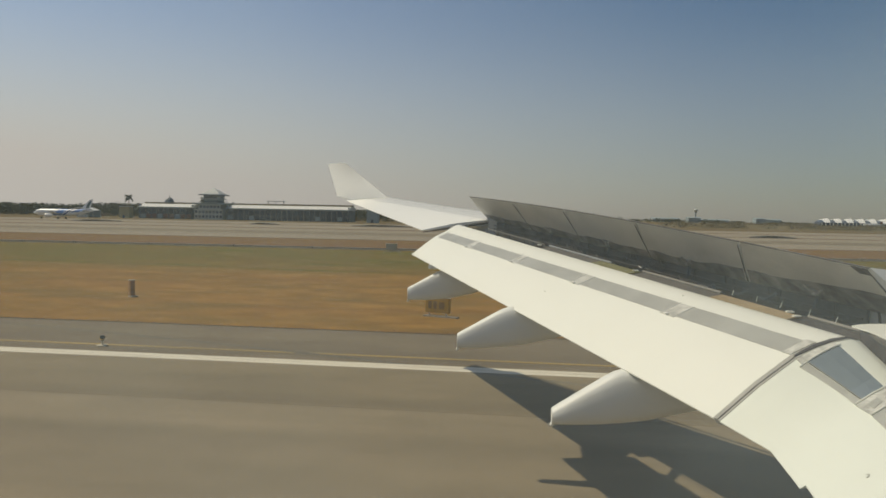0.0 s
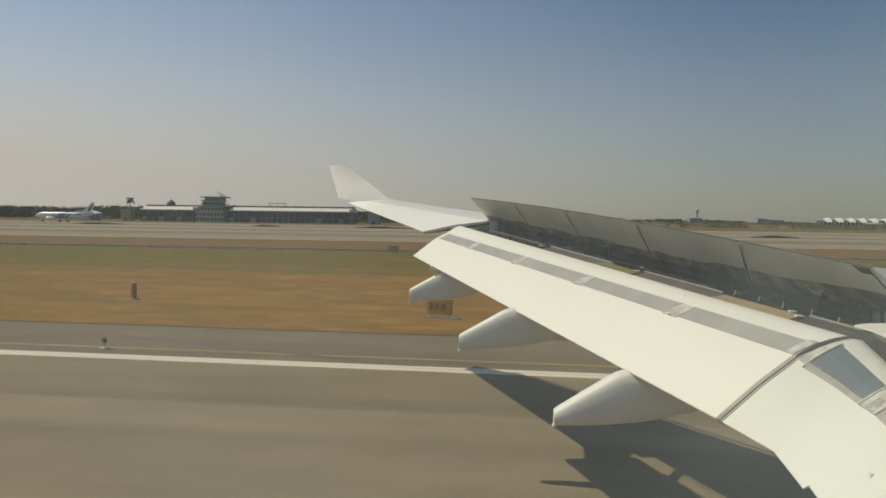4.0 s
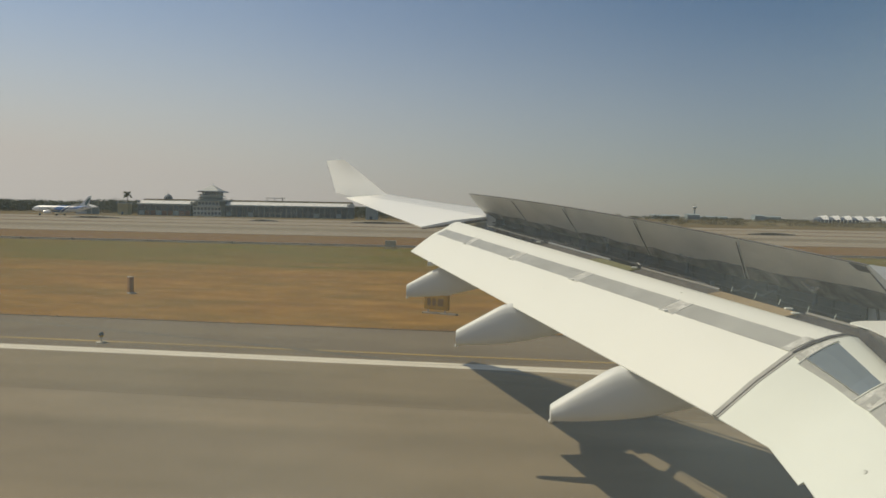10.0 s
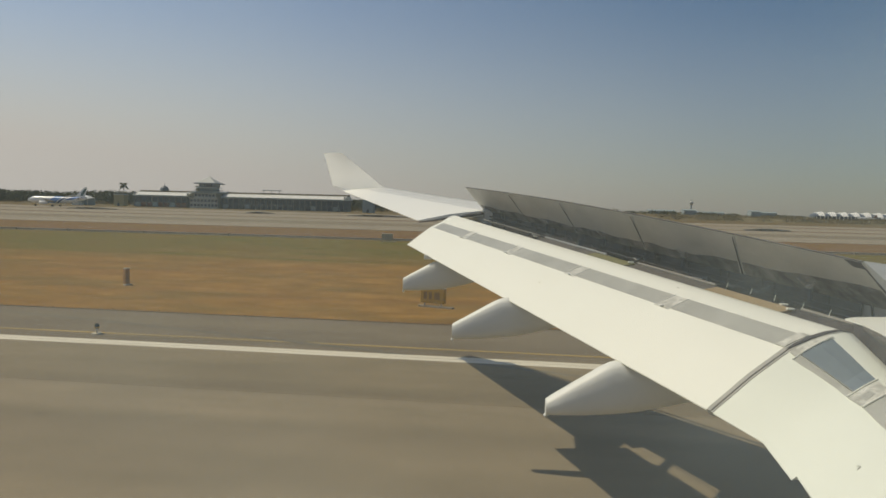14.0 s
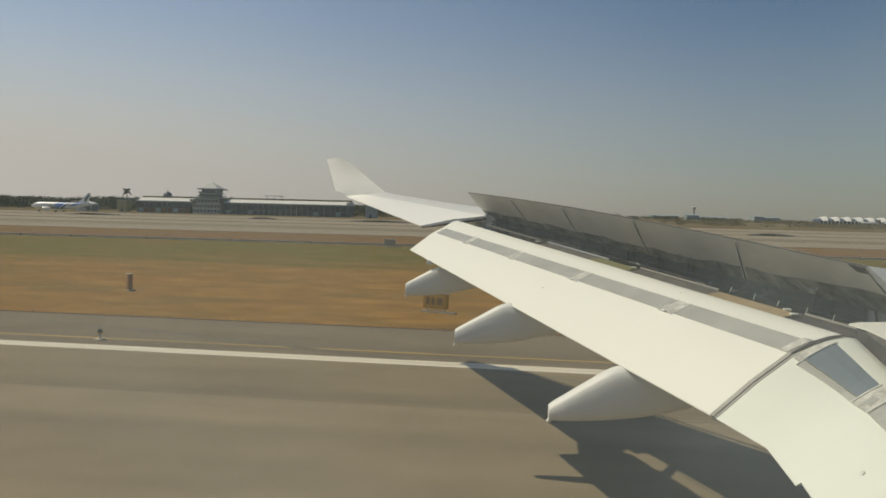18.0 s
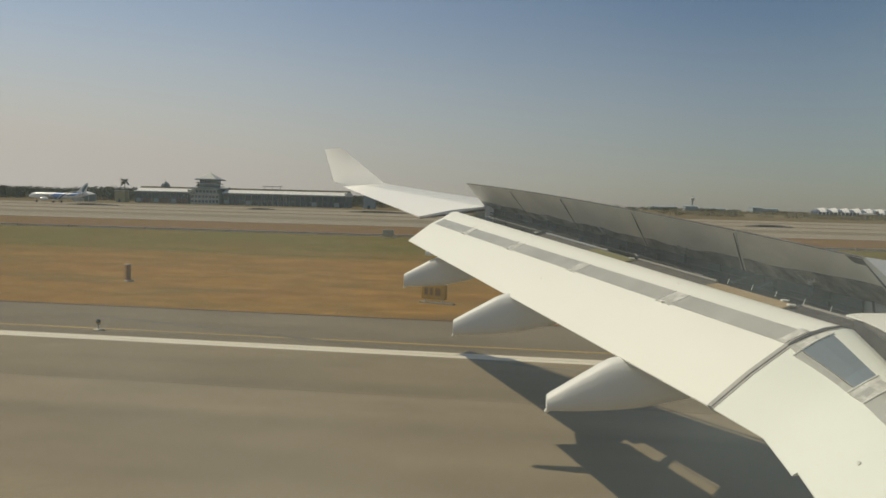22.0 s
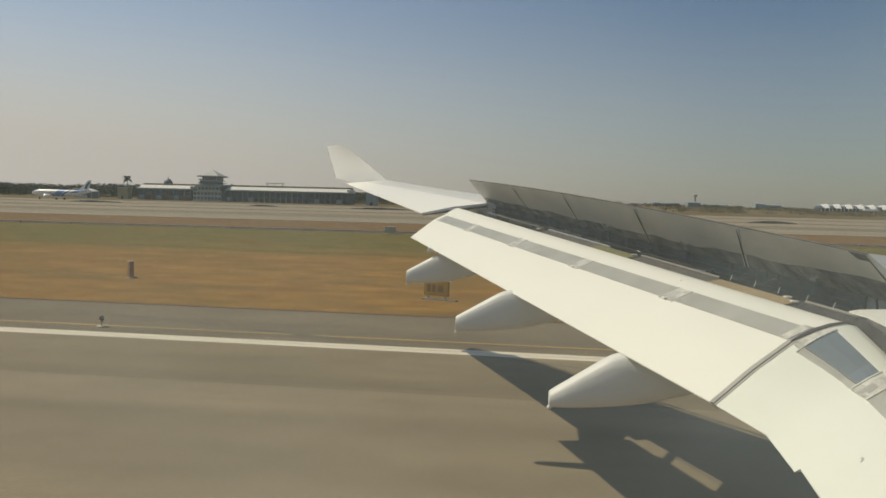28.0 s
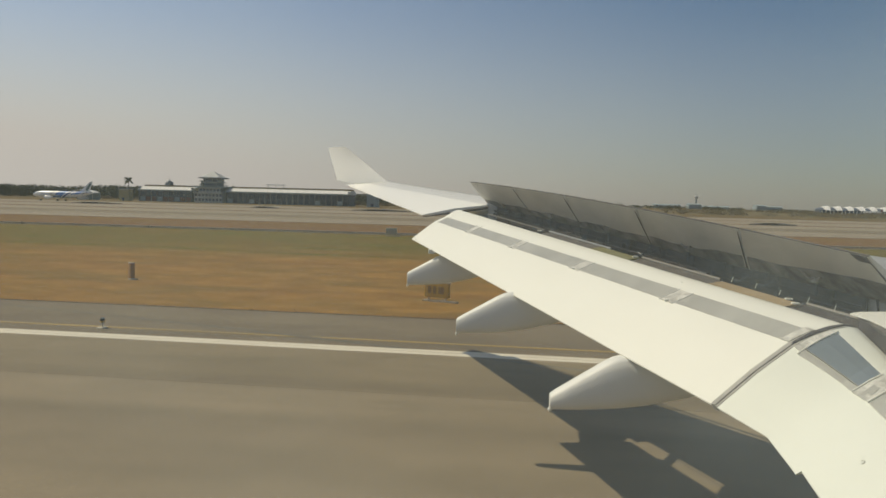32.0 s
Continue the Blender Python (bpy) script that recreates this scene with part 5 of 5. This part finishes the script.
dome = thing("roof_dome", (-263, HY + 11, 13.0), "small dark ribbed dome on a hall roof", "dome")
rings = []
for a in (0.0, 0.35, 0.7, 1.05, 1.35, 1.5):
    rings.append([V(-263 + 3.4 * math.cos(a) * math.cos(u), HY + 11 + 3.4 * math.cos(a) * math.sin(u), 12.6 + 3.8 * math.sin(a)) for u in [2 * math.pi * k / 14 for k in range(14)]])
part("shell", loft(rings), M_HALLDARK, dome, smooth=True)
part("finial", tube([V(-263, HY + 11, 16.2), V(-263, HY + 11, 18.6)], (0.3, 0.08), 6), M_HALLDARK, dome)
# roof plant on the long hall and a square hut
hut = thing("roof_plant", (-178, HY + 12, 13.0), "flat pale plant cover on a hall roof", "roof plant")
part("cover", slab(-185, -171, HY + 9, HY + 15, 14.6, 15.0), M_HALLWALL, hut)
for x in (-184, -178, -172):
    part("post", slab(x - 0.2, x + 0.2, HY + 11, HY + 11.4, 12.7, 14.6), M_HALLDARK, hut)
hut = thing("square_hut", (-98, 505, 0), "grey square water house in front of trees", "hut")
part("body", slab(-102, -94, 505, 512, -0.1, 10.5), M_HALLWALL, hut)
part("roof", slab(-102.5, -93.5, 504.5, 512.5, 10.5, 11.0), M_HALLDARK, hut)
part("door", slab(-99, -97, 504.9, 505.02, 0, 2.4), M_HALLDARK, hut)

# open shelter and a yellow hut at the hall's end
kx, ky = -321.0, 512.0
kiosk = thing("open_shelter", (kx, ky, 0), "open shelter with a curved white roof and blue-grey back wall", "shelter")
arc = [(a, 5.6 + 2.0 * math.cos(a / 9.5 * 1.5)) for a in (-9.5, -6, -3, 0, 3, 6, 9.5)]
part("roof", loft([[V(kx + a, yv, z) for a, z in arc] + [V(kx + a, yv, z - 0.5) for a, z in arc[::-1]] for yv in (ky - 4, ky + 5)]), M_ROOF, kiosk, "curved white roof")
part("back_wall", slab(kx - 8.5, kx + 10.5, ky + 4, ky + 4.4, -0.1, 5.6), M_HALLWALL, kiosk, "blue-grey back wall")
for a in (-9, -3, 3, 9):
    part("post", slab(kx + a - 0.2, kx + a + 0.2, ky - 3.6, ky - 3.2, -0.1, 5.6), M_TOWER, kiosk)
part("counter", slab(kx - 5, kx + 3, ky - 1, ky + 1, -0.1, 2.2), M_ROOF, kiosk)
yhut = thing("yellow_hut", (-290, 516, 0), "small pale yellow hut beside the hall", "hut")
part("body", slab(-294.5, -286.5, 514, 520, -0.1, 8.6), M_HUTYELLOW, yhut)
part("roof", slab(-295, -286, 513.6, 520.4, 8.6, 9.0), M_TOWER, yhut)
part("door", slab(-291.6, -290.0, 513.93, 514.03, 0, 2.3), M_HALLDARK, yhut)

# ---- taxiing airliner, white with blue sweeps ----
JX, JY = -264.0, 400.0
jet = thing("taxiing_jet", (JX, JY, 0.03), "white twin-engined jet with blue sweeps on the far taxiway", "airplane")
STAT = ((0.0, 0.12, -0.45), (0.5, 0.6, -0.38), (1.4, 1.1, -0.22), (2.8, 1.55, -0.08), (4.8, 1.9, 0), (7.0, 1.97, 0), (14.0, 1.97, 0), (17.0, 1.97, 0), (23.0, 1.97, 0), (27.0, 1.80, 0.12),
        (31.0, 1.35, 0.45), (35.0, 0.75, 0.85), (37.5, 0.25, 1.1))


def jet_ring(s, lean=0.0, grow=0.0):
    for (s0, r0, z0), (s1, r1, z1) in zip(STAT, STAT[1:]):
        if s <= s1:
            break
    f = (s - s0) / (s1 - s0)
    r, z = lerp(r0, r1, f) + grow, lerp(z0, z1, f)
    return [V(JX - 18.8 + s + lean * math.sin(a), JY + r * math.cos(a), 4.0 + z + r * math.sin(a)) for a in [2 * math.pi * i / 24 for i in range(24)]]


part("fuselage", loft([jet_ring(s) for s, _, _ in STAT]), M_JETWHITE, jet, "white jet fuselage", smooth=True)
for s0, s1, ln, m in ((15.2, 20.6, 2.6, M_JETBLUE), (21.6, 23.0, 3.0, M_JETNAVY), (25.0, 29.5, 3.8, M_JETBLUE), (31.5, 32.6, 2.6, M_JETNAVY)):
    part("paint_sweep", loft([jet_ring(lerp(s0, s1, i / 3), ln, 0.02) for i in range(4)], caps=False), m, jet, "blue painted sweep", smooth=True)
for i in range(30):
    s = 6.0 + i * 0.78
    part("cabin_window", boxes(((JX - 18.8 + s, JY - 1.93, 4.45), (0.26, 0.12, 0.36))), M_PANE, jet)
part("cockpit_window", boxes(((JX - 17.1, JY - 0.95, 4.72), (0.8, 0.9, 0.4)), bevel=0.05), M_PANE, jet)
for side in (-1, 1):
    part("wing", loft([[V(JX - 18.8 + s, JY + side * yv, z) for s, z in ((a, zc), (a + (b - a) * 0.4, zc + 0.28), (b, zc), (a + (b - a) * 0.5, zc - 0.22))]
                       for yv, a, b, zc in ((1.5, 12.5, 19.5, 3.0), (6.5, 15.8, 20.0, 3.4), (16.5, 21.0, 22.6, 4.3))]), M_WINGGREY, jet, smooth=True)
    part("stabiliser", loft([[V(JX - 18.8 + s, JY + side * yv, z) for s, z in ((a, zc), (a + (b - a) * 0.4, zc + 0.12), (b, zc), (a + (b - a) * 0.5, zc - 0.1))]
                             for yv, a, b, zc in ((0.6, 31.5, 35.5, 5.0), (6.0, 34.6, 36.6, 5.4))]), M_JETWHITE, jet, smooth=True)
    ey = JY + side * 5.75
    en = part("engine", tube([V(JX - 18.8 + s, ey, 2.1) for s in (11.4, 11.5, 12.6, 14.4, 15.6, 16.2)], (0.85, 1.0, 1.08, 0.98, 0.7, 0.4), 18), M_JETWHITE, jet, smooth=True)
    part("intake", tube([V(JX - 18.8 + s, ey, 2.1) for s in (11.37, 11.42)], 0.78, 18), M_DARK, en)
    part("pylon", boxes(((JX - 18.8 + 14.2, ey, 3.0), (2.6, 0.3, 0.9))), M_JETWHITE, en)
part("tail_fin", loft([[V(JX - 18.8 + s, JY + d, z) for s, d in ((a, 0), (a + (b - a) * 0.4, w), (b, 0), (a + (b - a) * 0.4, -w))]
                       for z, a, b, w in ((5.3, 28.8, 35.6, 0.32), (8.6, 32.3, 36.4, 0.24), (11.8, 35.6, 37.6, 0.14))]), M_JETWHITE, jet, "white tail fin", smooth=True)
part("fin_emblem", loft([[V(JX - 18.8 + q, JY + d, z) for q, d in ((a, -0.36), (b, -0.36), (b, 0.36), (a, 0.36))]
                         for z, a, b in ((6.6, 33.2, 34.6), (8.6, 33.9, 35.7), (10.9, 35.9, 36.9))]), M_TAILGREEN, jet, "dark teal emblem on the tail fin")
for s, ys in ((5.0, (0.0,)), (18.0, (-3.8, 3.8))):
    for dy in ys:
        leg = part("gear_leg", tube([V(JX - 18.8 + s, JY + dy, 0.5), V(JX - 18.8 + s, JY + dy, 2.6)], 0.12, 8), M_METAL, jet)
        for w in (-0.3, 0.3):
            part("wheel", tube([V(JX - 18.8 + s, JY + dy + w - 0.15, 0.55), V(JX - 18.8 + s, JY + dy + w + 0.15, 0.55)], 0.52, 14), M_TYRE, leg)

# ---- distant terminal canopies, tower and low hangars ----
M_CANOPY = material("white_tent_canopy", (0.82, 0.81, 0.78), (0.74, 0.73, 0.70), 0.6, scale=0.05, fine=0.6)
for i in range(9):
    x = 640 + i * 22.5
    c = thing("canopy_bay", (x, 1500, 0), "white sail-shaped canopy bay of a distant terminal", "canopy", "terminal canopy bays")
    def wedge(a, za, b, zb, deep):
        """A sloping shell from one side of the bay to the other, high at the back."""
        mid = (a + b) / 2
        return loft([[V(x + q, 1500, 7), V(x + q, 1500 + deep * 0.5, lerp(7, z, 0.72)), V(x + q, 1500 + deep, z), V(x + q, 1531, z - 1), V(x + q, 1531, 7)]
                     for q, z in ((a, za), (mid, lerp(za, zb, 0.62)), (b, zb))])
    part("sail", wedge(-3.0, 13.8, 8.6, 16.2, 16), M_CANOPY, c, "white fabric sail of the canopy", smooth=True)
    # dark shell in place of the shadow between neighbouring sails
    part("dark_half", wedge(-11.0, 8.6, -3.02, 13.2, 20), M_HALLDARK, c, "dark half of the bay, the shadow between sails put into its colour")
    part("concourse_wall", slab(x - 11.2, x + 11.2, 1502, 1528, 0, 7), M_HALLDARK, c)
    for px in (-8, 0, 8):
        part("pier", boxes(((x + px, 1501.5, 3.25), (1.6, 0.8, 6.5))), M_CANOPY, c)
for i, x in enumerate((700, 742, 792, 836)):
    p = thing("parked_jet", (x, 1440, 0), "small white parked jet before the distant terminal", "airplane", "parked jets at the terminal")
    part("fuselage", tube([V(x - 18, 1440, 4.6), V(x - 15, 1440, 4.4), V(x + 10, 1440, 4.4), V(x + 18, 1440, 5.4)], (0.5, 2.1, 2.1, 0.5), 12), M_JETWHITE, p)
    part("tail_fin", loft([[V(x + a, 1440 + d, z) for a, d in ((a0, 0), (a0 + 2, 0.3), (b0, 0), (a0 + 2, -0.3))] for z, a0, b0 in ((5.5, 11, 18), (11.5, 16, 19))]), M_JETBLUE if i % 2 else M_BRICKRED, p)
    part("belly_gear", boxes(((x, 1440, 1.3), (14, 1.2, 2.6))), M_HALLDARK, p)
tower = thing("distant_tower", (1020, 4000, 0), "slender distant control tower with a flared head", "control tower")
part("shaft", tube([V(1020, 4000, 0), V(1020, 4000, 30), V(1020, 4000, 52)], (6.0, 4.2, 4.8), 14), M_HALLWALL, tower)
part("head", tube([V(1020, 4000, 50), V(1020, 4000, 60), V(1020, 4000, 66), V(1020, 4000, 70)], (5, 10.5, 11.5, 6), 16), M_TOWER, tower)
part("mast", tube([V(1020, 4000, 70), V(1020, 4000, 84)], (1.0, 0.5), 6), M_HALLDARK, tower)
rng = random.Random(21)
for i, (x, y, w, h, m) in enumerate(((520, 2400, 90, 11, M_TOWER), (610, 2400, 40, 15, M_HALLWALL), (690, 2500, 120, 9, M_TOWER), (930, 2600, 60, 13, M_HALLWALL),
                                     (1180, 2600, 100, 10, M_TOWER), (1320, 2500, 46, 15, M_HALLWALL), (1520, 2500, 110, 11, M_TOWER), (-860, 2500, 110, 14, M_HALLWALL), (820, 2400, 30, 16, M_HALLWALL))):
    hg = thing("distant_hangar", (x, y, 0), "pale distant hangar on the horizon", "hangar", "distant hangars")
    part("body", slab(x - w / 2, x + w / 2, y, y + 40, 0, h), m, hg)
    part("roof", loft([[V(xx, y - 1, h), V(xx, y + 20, h + 3.5), V(xx, y + 41, h)] for xx in (x - w / 2 - 1, x + w / 2 + 1)]), M_HALLWALL, hg)
    for k in range(max(2, int(w / 22))):
        part("hangar_door", boxes(((x - w / 2 + (k + 0.5) * w / max(2, int(w / 22)), y - 0.3, h * 0.4), (w / max(2, int(w / 22)) * 0.7, 0.5, h * 0.8))), M_HALLWALL, hg)
